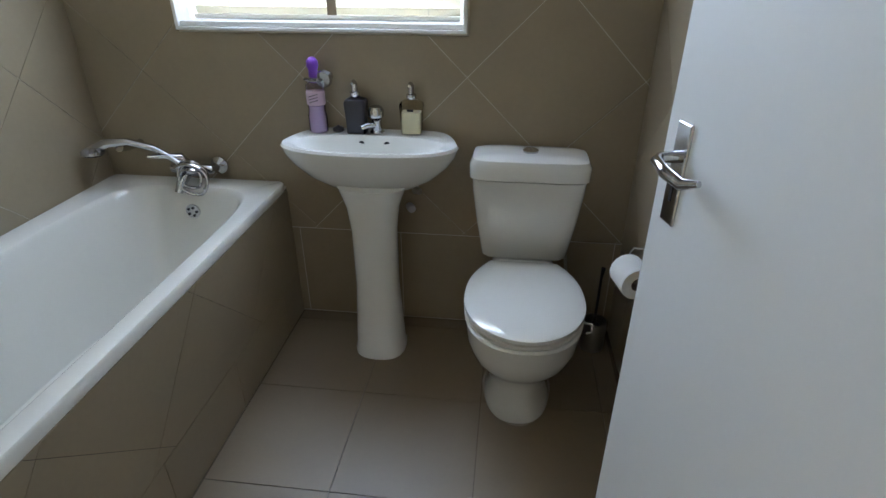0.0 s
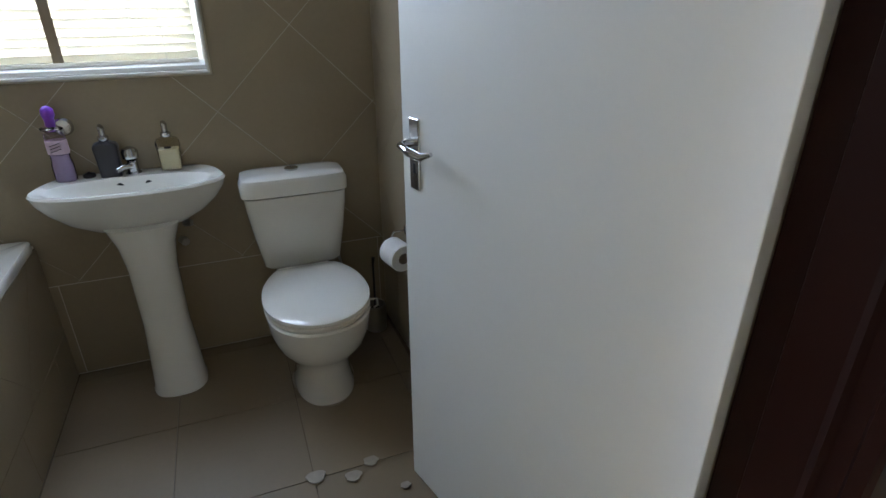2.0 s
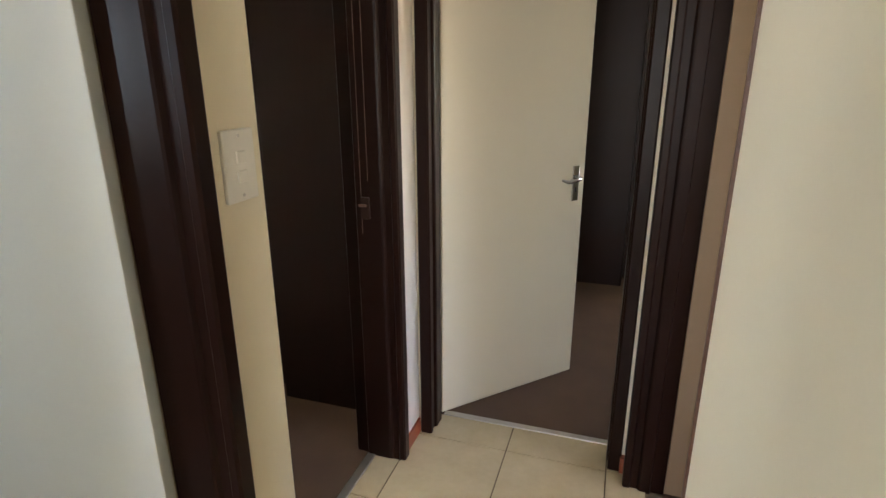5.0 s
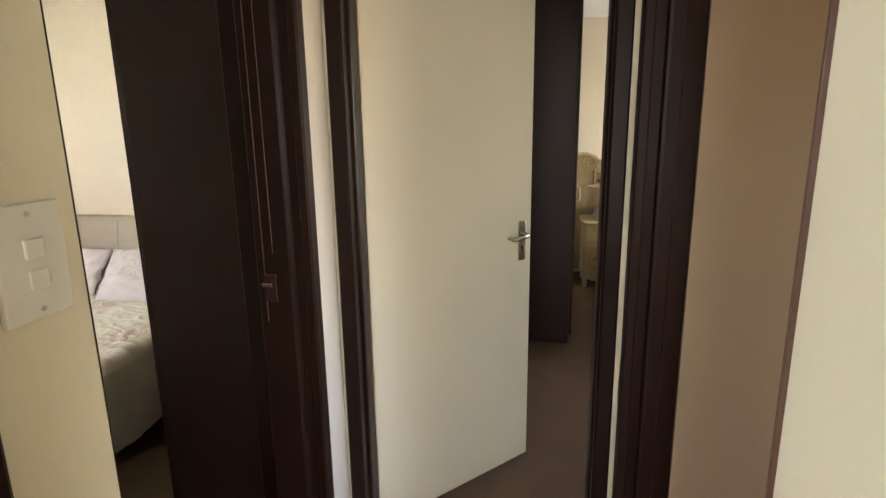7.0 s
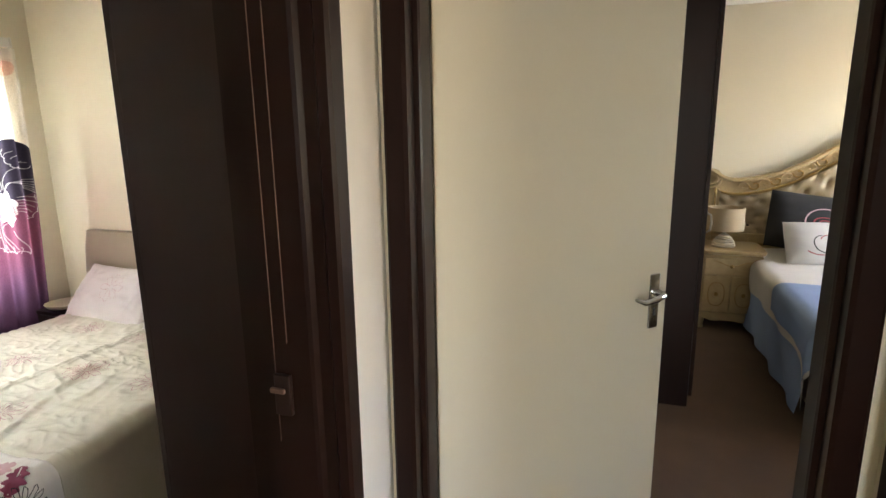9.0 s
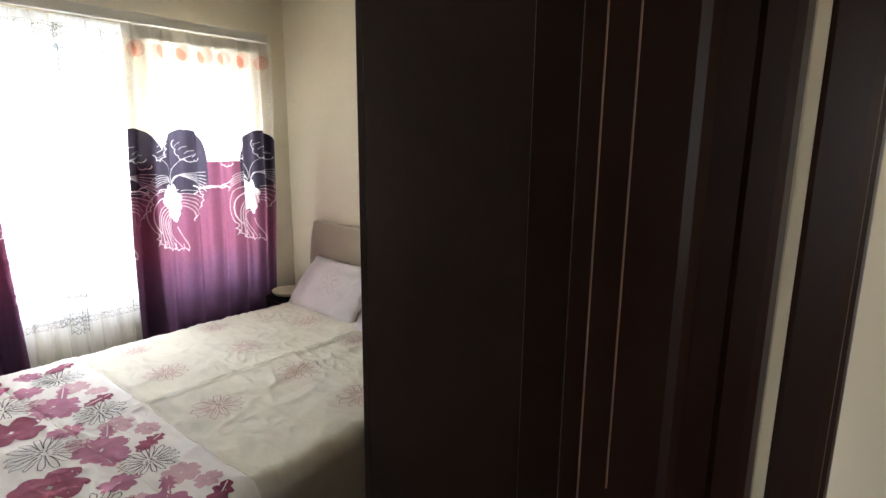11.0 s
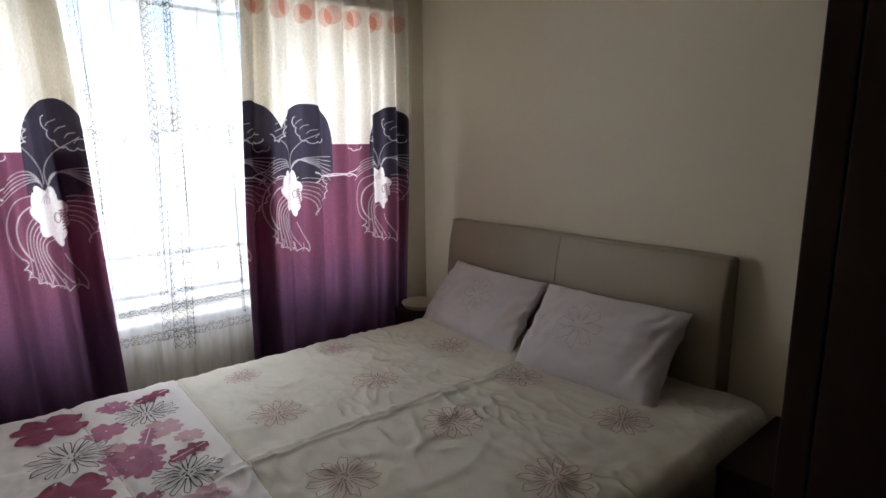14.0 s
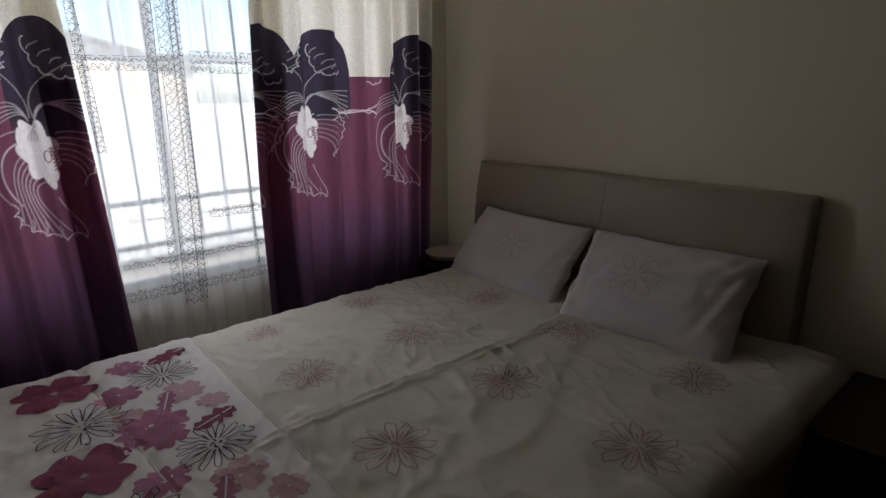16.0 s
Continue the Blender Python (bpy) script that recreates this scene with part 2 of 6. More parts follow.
def curtain_cloth(name, arches, drop=0.0):
    """Printed curtain cloth: cream at the top, dark arches, plum below that darkens to violet near the hem."""
    m, d, tr = cloth(name, 0.5, (0.8, 0.8, 0.8), 0.0)
    t = m.node_tree
    n, l = t.nodes, t.links

    def mth(op, a, b=None, clamp=False):
        k = n.new("ShaderNodeMath")
        k.operation, k.use_clamp = op, clamp
        for i, v in enumerate((a, b)):
            if v is None:
                continue
            if isinstance(v, (int, float)):
                k.inputs[i].default_value = v
            else:
                l.new(v, k.inputs[i])
        return k.outputs[0]

    def mixc(f, a, b):
        k = n.new("ShaderNodeMix")
        k.data_type = "RGBA"
        l.new(f, k.inputs["Factor"])
        for key, v in (("A", a), ("B", b)):
            if isinstance(v, tuple):
                k.inputs[key].default_value = (*v, 1)
            else:
                l.new(v, k.inputs[key])
        return k.outputs["Result"]

    geo, sep = n.new("ShaderNodeTexCoord"), n.new("ShaderNodeSeparateXYZ")
    l.new(geo.outputs["Object"], sep.inputs[0])
    x, z = sep.outputs["X"], sep.outputs["Z"]
    weave, blot = n.new("ShaderNodeTexNoise"), n.new("ShaderNodeTexNoise")
    st = n.new("ShaderNodeMapping")
    st.inputs["Scale"].default_value = (1, 1, 0.35)
    l.new(geo.outputs["Object"], st.inputs[0]), l.new(st.outputs[0], weave.inputs["Vector"])
    weave.inputs["Scale"].default_value, blot.inputs["Scale"].default_value = 260, 5
    l.new(geo.outputs["Object"], blot.inputs["Vector"])
    below = mth("LESS_THAN", z, 1.360 - drop)
    hem = mth("DIVIDE", mth("SUBTRACT", mth("ADD", 0.74, mth("MULTIPLY", blot.outputs["Fac"], 0.36)), z), 0.34, True)
    plum = mixc(hem, (0.170, 0.058, 0.094), (0.110, 0.055, 0.100))
    col = mixc(below, (0.72, 0.67, 0.58), plum)
    for ax in arches:
        dx = mth("DIVIDE", mth("SUBTRACT", x, ax), 0.142 if ax > 0 else 0.104)
        dz = mth("DIVIDE", mth("SUBTRACT", z, 1.365 - drop), 0.180)
        r2 = mth("ADD", mth("MULTIPLY", dx, dx), mth("MULTIPLY", dz, dz))
        top = mth("LESS_THAN", r2, 1.0)
        side = mth("LESS_THAN", mth("ABSOLUTE", dx), 1.0)
        low = mth("LESS_THAN", z, 1.365 - drop)
        fade = mth("DIVIDE", mth("SUBTRACT", z, 1.13 - drop), 0.13, True)
        dark = mth("MAXIMUM", top, mth("MULTIPLY", mth("MULTIPLY", side, low), fade))
        col = mixc(dark, col, (0.042, 0.034, 0.050))
    def stained(key, c):
        at = n.new("ShaderNodeAttribute")
        at.attribute_name = key
        return mixc(at.outputs["Fac"], col, c)

    col = stained("print_dot", (0.60, 0.26, 0.18))
    col = stained("print_white", (0.74, 0.68, 0.65))
    col = stained("print_dark", (0.16, 0.03, 0.06))
    h = n.new("ShaderNodeHueSaturation")
    l.new(mth("MULTIPLY_ADD", weave.outputs["Fac"], 0.58), h.inputs["Value"])
    h.inputs["Value"].links[0].from_node.inputs[2].default_value = 0.75
    l.new(col, h.inputs["Color"])
    l.new(h.outputs[0], d.inputs["Color"]), l.new(h.outputs[0], tr.inputs["Color"])
    return m


# ---- mesh helpers ----
def finish(name, bm, mat, parent=None, label="", smooth=False, kind=""):
    me = bpy.data.meshes.new(name)
    bmesh.ops.recalc_face_normals(bm, faces=bm.faces)
    bm.to_mesh(me)
    bm.free()
    if mat:
        me.materials.append(mat)
    if smooth:
        me.shade_smooth()
        me.set_sharp_from_angle(angle=radians(40))
    ob = new(name, me)
    ob.parent = parent
    return tagged(ob, label=label, kind=kind)


def part(name, bm, mat, parent, label="", smooth=False):
    return finish(name, bm, mat, parent, label, smooth)


def thing(name, label, category, place=(0, 0, 0), turn=0, group="", kind=""):
    ob = new(name)
    ob.matrix_basis = pose(*place, 0, 0, turn)
    return tagged(ob, label, category, group, kind)


def box(x0, x1, y0, y1, z0, z1, r=0.0, bm=None, seg=2):
    one = bmesh.new()
    bmesh.ops.create_cube(one, size=1)
    for v in one.verts:
        v.co = ((x0 + x1) / 2 + v.co.x * (x1 - x0), (y0 + y1) / 2 + v.co.y * (y1 - y0), (z0 + z1) / 2 + v.co.z * (z1 - z0))
    if r:
        bmesh.ops.bevel(one, geom=one.edges[:], offset=r, segments=seg, profile=0.5, affect="EDGES")
    return join(bm, one)


def join(bm, one):
    if bm is None:
        return one
    me = bpy.data.meshes.new("tmp")
    one.to_mesh(me)
    one.free()
    bm.from_mesh(me)
    bpy.data.meshes.remove(me)
    return bm


def tube(points, radius, seg=10, bm=None, closed=False):
    """A round bar along points; radius may be one number or one a point."""
    one = bmesh.new()
    pts = [Vector(p) for p in points]
    rr = radius if isinstance(radius, (list, tuple)) else [radius] * len(pts)
    rings, side = [], None
    for i, p in enumerate(pts):
        a, b = pts[i - 1] if (i or closed) else p, pts[(i + 1) % len(pts)] if (i < len(pts) - 1 or closed) else p
        d = (b - a).normalized()
        if side is None:
            side = d.orthogonal().normalized()
        side = (side - d * side.dot(d)).normalized()
        up = d.cross(side)
        rings.append([one.verts.new(p + (side * math.cos(k * math.tau / seg) + up * math.sin(k * math.tau / seg)) * rr[i]) for k in range(seg)])
    n = len(rings)
    for i in range(n if closed else n - 1):
        for k in range(seg):
            one.faces.new((rings[i][k], rings[i][(k + 1) % seg], rings[(i + 1) % n][(k + 1) % seg], rings[(i + 1) % n][k]))
    if not closed:
        one.faces.new(rings[0][::-1]), one.faces.new(rings[-1])
    return join(bm, one)


def lathe(profile, seg=24, center=(0, 0, 0), sx=1.0, sy=1.0, bm=None, axis="z"):
    """A turned shape from (radius, height) pairs."""
    one = bmesh.new()
    rings = []
    for r, z in profile:
        ring = []
        for k in range(seg):
            a = k * math.tau / seg
            p = Vector((math.cos(a) * r * sx, math.sin(a) * r * sy, z))
            if axis == "y":
                p = Vector((p.x, p.z, p.y))
            if axis == "x":
                p = Vector((p.z, p.y, p.x))
            ring.append(one.verts.new(p + Vector(center)))
        rings.append(ring)
    for a, b in zip(rings, rings[1:]):
        for k in range(seg):
            one.faces.new((a[k], a[(k + 1) % seg], b[(k + 1) % seg], b[k]))
    one.faces.new(rings[0][::-1]), one.faces.new(rings[-1])
    return join(bm, one)


def loft(rings, bm=None, caps=True):
    """Skin between rings of points, each a closed loop of the same length."""
    one = bmesh.new()
    vs = [[one.verts.new(p) for p in ring] for ring in rings]
    n = len(vs[0])
    for a, b in zip(vs, vs[1:]):
        for k in range(n):
            one.faces.new((a[k], a[(k + 1) % n], b[(k + 1) % n], b[k]))
    if caps:
        one.faces.new(vs[0][::-1]), one.faces.new(vs[-1])
    return join(bm, one)


def prism(outline, d, bm=None):
    """A flat shape from 3D points, thickened by the vector d."""
    one = bmesh.new()
    a = [one.verts.new(p) for p in outline]
    b = [one.verts.new(Vector(p) + Vector(d)) for p in outline]
    n = len(a)
    one.faces.new(a[::-1]), one.faces.new(b)
    for k in range(n):
        one.faces.new((a[k], a[(k + 1) % n], b[(k + 1) % n], b[k]))
    return join(bm, one)


def super_ring(cx, cy, z, a, b, power=2.5, n=32, front=None, frontpower=None):
    """A rounded loop in plan: half-widths a, b, squarer with a higher power."""
    out = []
    for k in range(n):
        t = k * math.tau / n
        c, s = math.cos(t), math.sin(t)
        bb = front if (front and s < 0) else b
        pw = frontpower if (frontpower and s < 0) else power
        out.append((cx + a * math.copysign(abs(c) ** (2 / pw), c), cy + bb * math.copysign(abs(s) ** (2 / pw), s), z))
    return out


# ---- the shell ----
def wall(name, along, lo, hi, face0, face1, height=2.5, holes=(), label="cream painted plaster wall", mat=WALL, z0=0.0):
    """A wall along x or y from lo to hi, between two faces, with holes (a, b, bottom, top)."""
    bm, at = bmesh.new(), lo

    def block(a, b, c, d):
        if b - a > 1e-4 and d - c > 1e-4:
            if along == "x":
                box(a, b, face0, face1, c, d, bm=bm)
            else:
                box(face0, face1, a, b, c, d, bm=bm)

    for a, b, c, d in sorted(holes):
        block(at, a, z0, height), block(a, b, z0, c), block(a, b, d, height)
        at = b
    block(at, hi, z0, height)
    return tagged(finish(name, bm, mat), label, "wall", kind="structure")


HEAD = 2.06
wall("wall_bathroom_north", "x", -3.25, -0.98, 1.95, 2.17, holes=[(-2.68, -1.71, 1.15, 2.02)], label="cream plaster outer wall behind the bathroom tiles")
wall("wall_bathroom_west", "y", 0.0, 1.95, -3.25, -3.10, label="cream plaster wall behind the bathroom tiles")
wall("wall_partition", "y", 0.19, 3.13, -1.052, -0.98, label="thin cream wall between bathroom and bedroom")
wall("wall_corridor_north", "x", -3.10, -0.046, 0.0, 0.19, holes=[(-2.015, -1.000, 0, HEAD + 0.04), (-0.828, -0.046, 0, HEAD + 0.04)], label="cream corridor wall with two doorways")
wall("wall_pier", "x", -0.046, 0.13, 0.0, 0.19, label="narrow off-white painted pier between two dark door frames", mat=PIER)
wall("wall_bedroom_north", "x", -0.98, 1.70, 3.13, 3.35, holes=[(-0.72, 1.42, 0.62, 2.02)], label="cream bedroom wall with a wide window")
wall("wall_bedroom_east", "y", 0.19, 3.13, 1.70, 1.85, label="cream bedroom wall behind the padded headboard")
wall("wall_bedroom_south", "x", 0.30, 1.70, 0.0, 0.19, label="cream bedroom wall behind the dark wardrobe")
wall("wall_corridor_end", "y", -0.90, 0.19, 0.13, 0.30, holes=[(-0.865, -0.035, 0, HEAD + 0.04)], label="cream wall at the corridor's end")
wall("wall_corridor_south_east", "x", 0.070, 0.30, -1.03, -0.90, label="short cream wall beside the doorway")
wall("wall_corridor_south", "x", -5.0, -0.755, -1.12, -0.966, label="cream corridor wall with a chipped corner")
wall("wall_corridor_lintel", "x", -0.755, 0.070, -1.03, -0.90, z0=HEAD + 0.04, label="cream wall above the doorway")
wall("wall_room_east", "y", -3.5, 1.0, 4.25, 4.40, label="cream wall behind the carved headboard")
wall("wall_room_north", "x", 1.85, 4.25, 0.19, 0.34, label="cream wall of the second bedroom")
# Out of view; both openings are assumed, to go with the added lamps.
wall("wall_room_south", "x", -2.6, 4.40, -3.66, -3.5, holes=[(2.4, 4.0, 0.9, 2.05), (-1.7, -0.3, 0.9, 2.05)], label="unseen cream wall with two assumed window openings")
wall("wall_room_west", "y", -3.5, -0.90, 0.20, 0.30, holes=[], label="cream wall between two rooms")
wall("wall_side_west", "y", -3.5, -1.12, -2.6, -2.45, label="cream wall of the side room")
wall("wall_lounge_west", "y", -1.0, 0.1, -5.1, -4.95, holes=[(-0.95, 0.0, 0.85, 2.1)], label="unseen cream wall with an assumed lounge window opening")
wall("wall_lounge_north", "x", -5.0, -3.10, 0.02, 0.19, label="cream wall of the passage")

tagged(finish("ceiling", box(-5.1, 4.4, -3.66, 3.35, 2.5, 2.6), CEIL), "flat white painted ceiling", "ceiling", kind="structure")
# Unseen slab, added only to block sun above the bathroom window.
tagged(finish("sun_block_bathroom", box(-5.3, -0.99, 2.18, 2.95, 2.45, 2.6), CEIL), "unseen eaves slab added to keep the sun off the bathroom window", "roof", kind="structure")


# ---- door frames ----
def jamb_profile(depth):
    """Section of a pressed steel jamb: u into the wall from the clear edge, v through it."""
    return [(0.056, 0.0), (0.056, -0.016), (0.050, -0.020), (0.014, -0.020), (0.006, -0.015), (0.006, 0.004), (0.012, 0.010), (0.012, 0.034), (0.002, 0.040),
            (0.0, 0.048), (0.0, depth - 0.046), (0.006, depth - 0.042), (0.016, depth - 0.042), (0.016, depth + 0.012), (0.022, depth + 0.016), (0.052, depth + 0.016), (0.056, depth + 0.010), (0.056, depth)]


def door_frame(name, width, depth, place, turn, label, sides=(0, 1)):
    """Stands with its clear opening from u = 0 to width along its own x; v runs along its own y."""
    f = thing(name, label, "door frame", place, turn, kind="structure")
    prof = jamb_profile(depth)
    for side in sides:
        pts = [((-u if side == 0 else width + u), v, 0) for u, v in prof]
        part("jamb", prism(pts, (0, 0, HEAD)), FRAME, f)
    part("head_jamb", prism([(-0.056, v, HEAD + max(u, 0)) for u, v in prof], (width + 0.112, 0, 0)), FRAME, f)
    return f


door_frame("door_frame_bathroom", 0.905, 0.165, (-1.96, 0, 0), 0, "glossy dark brown steel door frame of the bathroom")
fb = door_frame("door_frame_bedroom", 0.721, 0.19, (-0.821, 0, 0), 0, "glossy dark brown steel door frame of the bedroom", (1,))
part("jamb", box(-0.0068, 0.0, 0.003, 0.186, 0, HEAD, 0.001), FRAME, fb, "thin dark brown jamb set flush into the wall")
door_frame("door_frame_end", 0.745, 0.148, (0.13, -0.070, 0), -90, "glossy dark brown steel door frame at the corridor's end")
door_frame("door_frame_side", 0.75, 0.125, (0.018, -0.90, 0), 180, "glossy dark brown steel door frame of the side room", (0,))
tagged(finish("trim", box(-0.760, -0.752, -1.01, -0.959, 0, 2.1, 0.001), SKIRT2), "thin chipped brown strip on the wall corner", "trim", kind="structure")
strike = part("strike_plate", box(0.711, 0.7215, 0.088, 0.122, 1.040, 1.120, 0.002), WARD, fb, "dark painted strike plate")
part("latch_lip", box(0.705, 0.713, 0.098, 0.128, 1.085, 1.095, 0.002), WORN, fb, "worn metal latch lip")

# Pale strips: the rebate's highlight lines put into colour, together with edge wear.
for v0, z0, z1 in ((0.1220, 0.98, 2.04), (0.0930, 1.18, 2.04)):
    part("worn_edge_highlight", box(0.7195, 0.7222, v0, v0 + 0.0015, z0, z1, 0.0005, seg=1), WORN, fb, "thin pale-brown line for a worn rebate edge and its highlight")

# ---- doors ----
def lever_set(leaf, x, z, side, toward):
    """Plate, keyhole and lever on a leaf: side -1 or 1 picks the face, toward the way in which the lever points."""
    h = new("door_handle")
    h.parent = leaf
    y = side * 0.021
    part("plate", box(x - 0.02, x + 0.02, y - 0.004, y + 0.004, z - 0.115, z + 0.055, 0.003), CHROME, h)
    part("keyhole", box(x - 0.004, x + 0.004, y + side * 0.0042 - 0.001, y + side * 0.0042 + 0.001, z - 0.075, z - 0.05, 0.0008), DARKM, h)
    pts = [(x, y, z), (x, y + side * 0.035, z), (x + toward * 0.012, y + side * 0.047, z), (x + toward * 0.05, y + side * 0.05, z - 0.006), (x + toward * 0.09, y + side * 0.046, z - 0.010), (x + toward * 0.118, y + side * 0.038, z + 0.001)]
    part("lever", tube(pts, [0.010, 0.009, 0.009, 0.010, 0.009, 0.005], 12), CHROME, h, smooth=True)


def door(name, label, hinge, turn, width, mat, lever_z=1.085):
    """A flush leaf that runs along its own x from the hinge."""
    d = thing(name, label, "door", (*hinge, 0), turn)
    part("leaf", box(0, width, -0.020, 0.020, 0.012, 2.035, 0.0025), mat, d)
    for s in (-1, 1):
        lever_set(d, width - 0.055, lever_z, s, -1)
    for z in (0.25, 1.80):
        part("hinge", tube([(-0.004, 0.022, z), (-0.004, 0.022, z + 0.09)], 0.006), FRAME, d)
    return d


door("door_bathroom", "white painted flush door standing open beside the toilet", (-1.062, 0.172), 104.7, 0.831, DOOR_W, 1.085)
door("door_end", "cream painted flush door standing half open into the second bedroom", (0.286, -0.045), -42.2, 0.80, DOOR, 1.070)
door("door_side", "tan flush door standing wide open into the side room", (0.044, -1.032), -91.0, 0.80, DOOR_TAN)


# ---- bathroom fixtures ----
def bathtub():
    b = thing("bathtub", "white built-in bathtub with a broad flat rim against the tiled wall", "bathtub", (-3.09, 0.20, 0))
    w, ln, top = 0.703, 1.735, 0.60
    cx, cy = w / 2, ln / 2
    n = 48

    def rect_ring(x0, x1, y0, y1, z, p):
        return super_ring((x0 + x1) / 2, (y0 + y1) / 2, z, (x1 - x0) / 2, (y1 - y0) / 2, p, n)

    rings = [rect_ring(0.0, w, 0.0, ln, top - 0.034, 60), rect_ring(0.0, w, 0.0, ln, top - 0.006, 60), rect_ring(0.004, w - 0.005, 0.004, ln - 0.003, top, 50),
             rect_ring(0.085, w - 0.054, 0.10, ln - 0.085, top - 0.001, 6), rect_ring(0.090, w - 0.060, 0.106, ln - 0.091, top - 0.005, 5.6), rect_ring(0.094, w - 0.064, 0.11, ln - 0.096, top - 0.018, 5),
             rect_ring(0.11, w - 0.09, 0.14, ln - 0.135, top - 0.10, 4.2), rect_ring(0.14, w - 0.12, 0.24, ln - 0.20, top - 0.30, 3.8), rect_ring(0.17, w - 0.17, 0.32, ln - 0.30, top - 0.40, 3.2),
             rect_ring(0.25, w - 0.25, 0.45, ln - 0.42, top - 0.415, 3), rect_ring(0.355, w - 0.355, 0.86, ln - 0.86, top - 0.418, 2)]
    part("shell", loft(rings[::1], caps=False), ACRYL, b, smooth=True)
    ov = part("overflow", lathe([(0.002, 0), (0.026, 0), (0.028, -0.004), (0.027, -0.010), (0.012, -0.012), (0.001, -0.012)], 24, (0.385, ln - 0.128, top - 0.082), axis="y"), CHROME, b, "round chrome overflow plate", True)
    for k in range(5):
        a = k * math.tau / 5
        part("slot", lathe([(0.001, 0), (0.005, 0), (0.005, -0.002), (0.001, -0.002)], 8, (0.385 + 0.016 * math.cos(a), ln - 0.1405, top - 0.082 + 0.016 * math.sin(a)), axis="y"), DARKM, ov)
    return b


bathtub()
tagged(finish("bath_panel", box(-2.425, -2.392, 0.19, 1.95, 0, 0.575), GROUT), "tiled side panel of the bathtub with pale joints", "bath panel", kind="structure")


def bath_mixer():
    m = thing("bath_mixer", "chrome wall-mounted bath mixer with a coiled hose on tiles", "tap", (-2.74, 1.94, 0.655))
    part("rose", lathe([(0.002, 0), (0.032, 0), (0.034, -0.010), (0.020, -0.022), (0.014, -0.03)], 24, (0.10, 0, 0), axis="y"), CHROME, m, "round wall rose", True)
    part("rose", lathe([(0.002, 0), (0.032, 0), (0.034, -0.010), (0.020, -0.022), (0.014, -0.03)], 24, (-0.06, 0, 0), axis="y"), CHROME, m, "round wall rose", True)
    part("body", tube([(0.10, -0.02, 0), (0.095, -0.055, 0), (0.02, -0.065, 0.0), (-0.055, -0.055, 0), (-0.06, -0.02, 0)], [0.014, 0.018, 0.026, 0.018, 0.014], 16), CHROME, m, smooth=True)
    part("lever", tube([(0.0, -0.065, 0.02), (-0.01, -0.075, 0.05), (-0.05, -0.105, 0.062), (-0.10, -0.13, 0.066)], [0.022, 0.018, 0.009, 0.006], 12), CHROME, m, smooth=True)
    part("spout", tube([(0.0, -0.06, -0.01), (-0.012, -0.10, -0.045), (-0.02, -0.115, -0.075)], [0.020, 0.018, 0.015], 14), CHROME, m, smooth=True)
    pts = []
    for k in range(150):
        t = k / 149
        a = t * math.tau * 3.2 + 1
        r = 0.045 + 0.014 * math.sin(a * 0.37) + 0.012 * t
        pts.append((0.035 + r * math.cos(a), -0.085 - 0.03 * t + 0.006 * math.sin(3 * a), -0.012 - 0.02 * t + r * 1.0 * math.sin(a)))
    part("hose", tube(pts, 0.0062, 8), CHROME, m, "coiled ribbed chrome hose", True)
    return m


bath_mixer()


def hand_shower():
    h = thing("hand_shower", "chrome hand shower resting in its wall holder", "shower head", (-2.98, 1.90, 0.72))
    pts = [(-0.045, -0.10, 0.028), (0.0, -0.095, 0.048), (0.07, -0.08, 0.052), (0.15, -0.06, 0.025), (0.20, -0.055, -0.005), (0.24, -0.06, -0.03)]
    part("handle", tube(pts, [0.017, 0.016, 0.013, 0.012, 0.011, 0.010], 14), CHROME, h, smooth=True)
    part("spray_head", lathe([(0.004, 0.016), (0.026, 0.014), (0.040, 0.004), (0.041, -0.006), (0.036, -0.010), (0.004, -0.011)], 24, (-0.055, -0.105, 0.018)), CHROME, h, smooth=True)
    part("spray_plate", lathe([(0.002, 0), (0.033, 0), (0.033, -0.002), (0.002, -0.002)], 24, (-0.055, -0.105, 0.0065)), BLACKB, h)
    part("holder", tube([(0.035, 0.04, 0.012), (0.035, -0.04, 0.016), (0.033, -0.080, 0.030)], [0.014, 0.013, 0.017], 14), CHROME, h, smooth=True)
    return h


hand_shower()


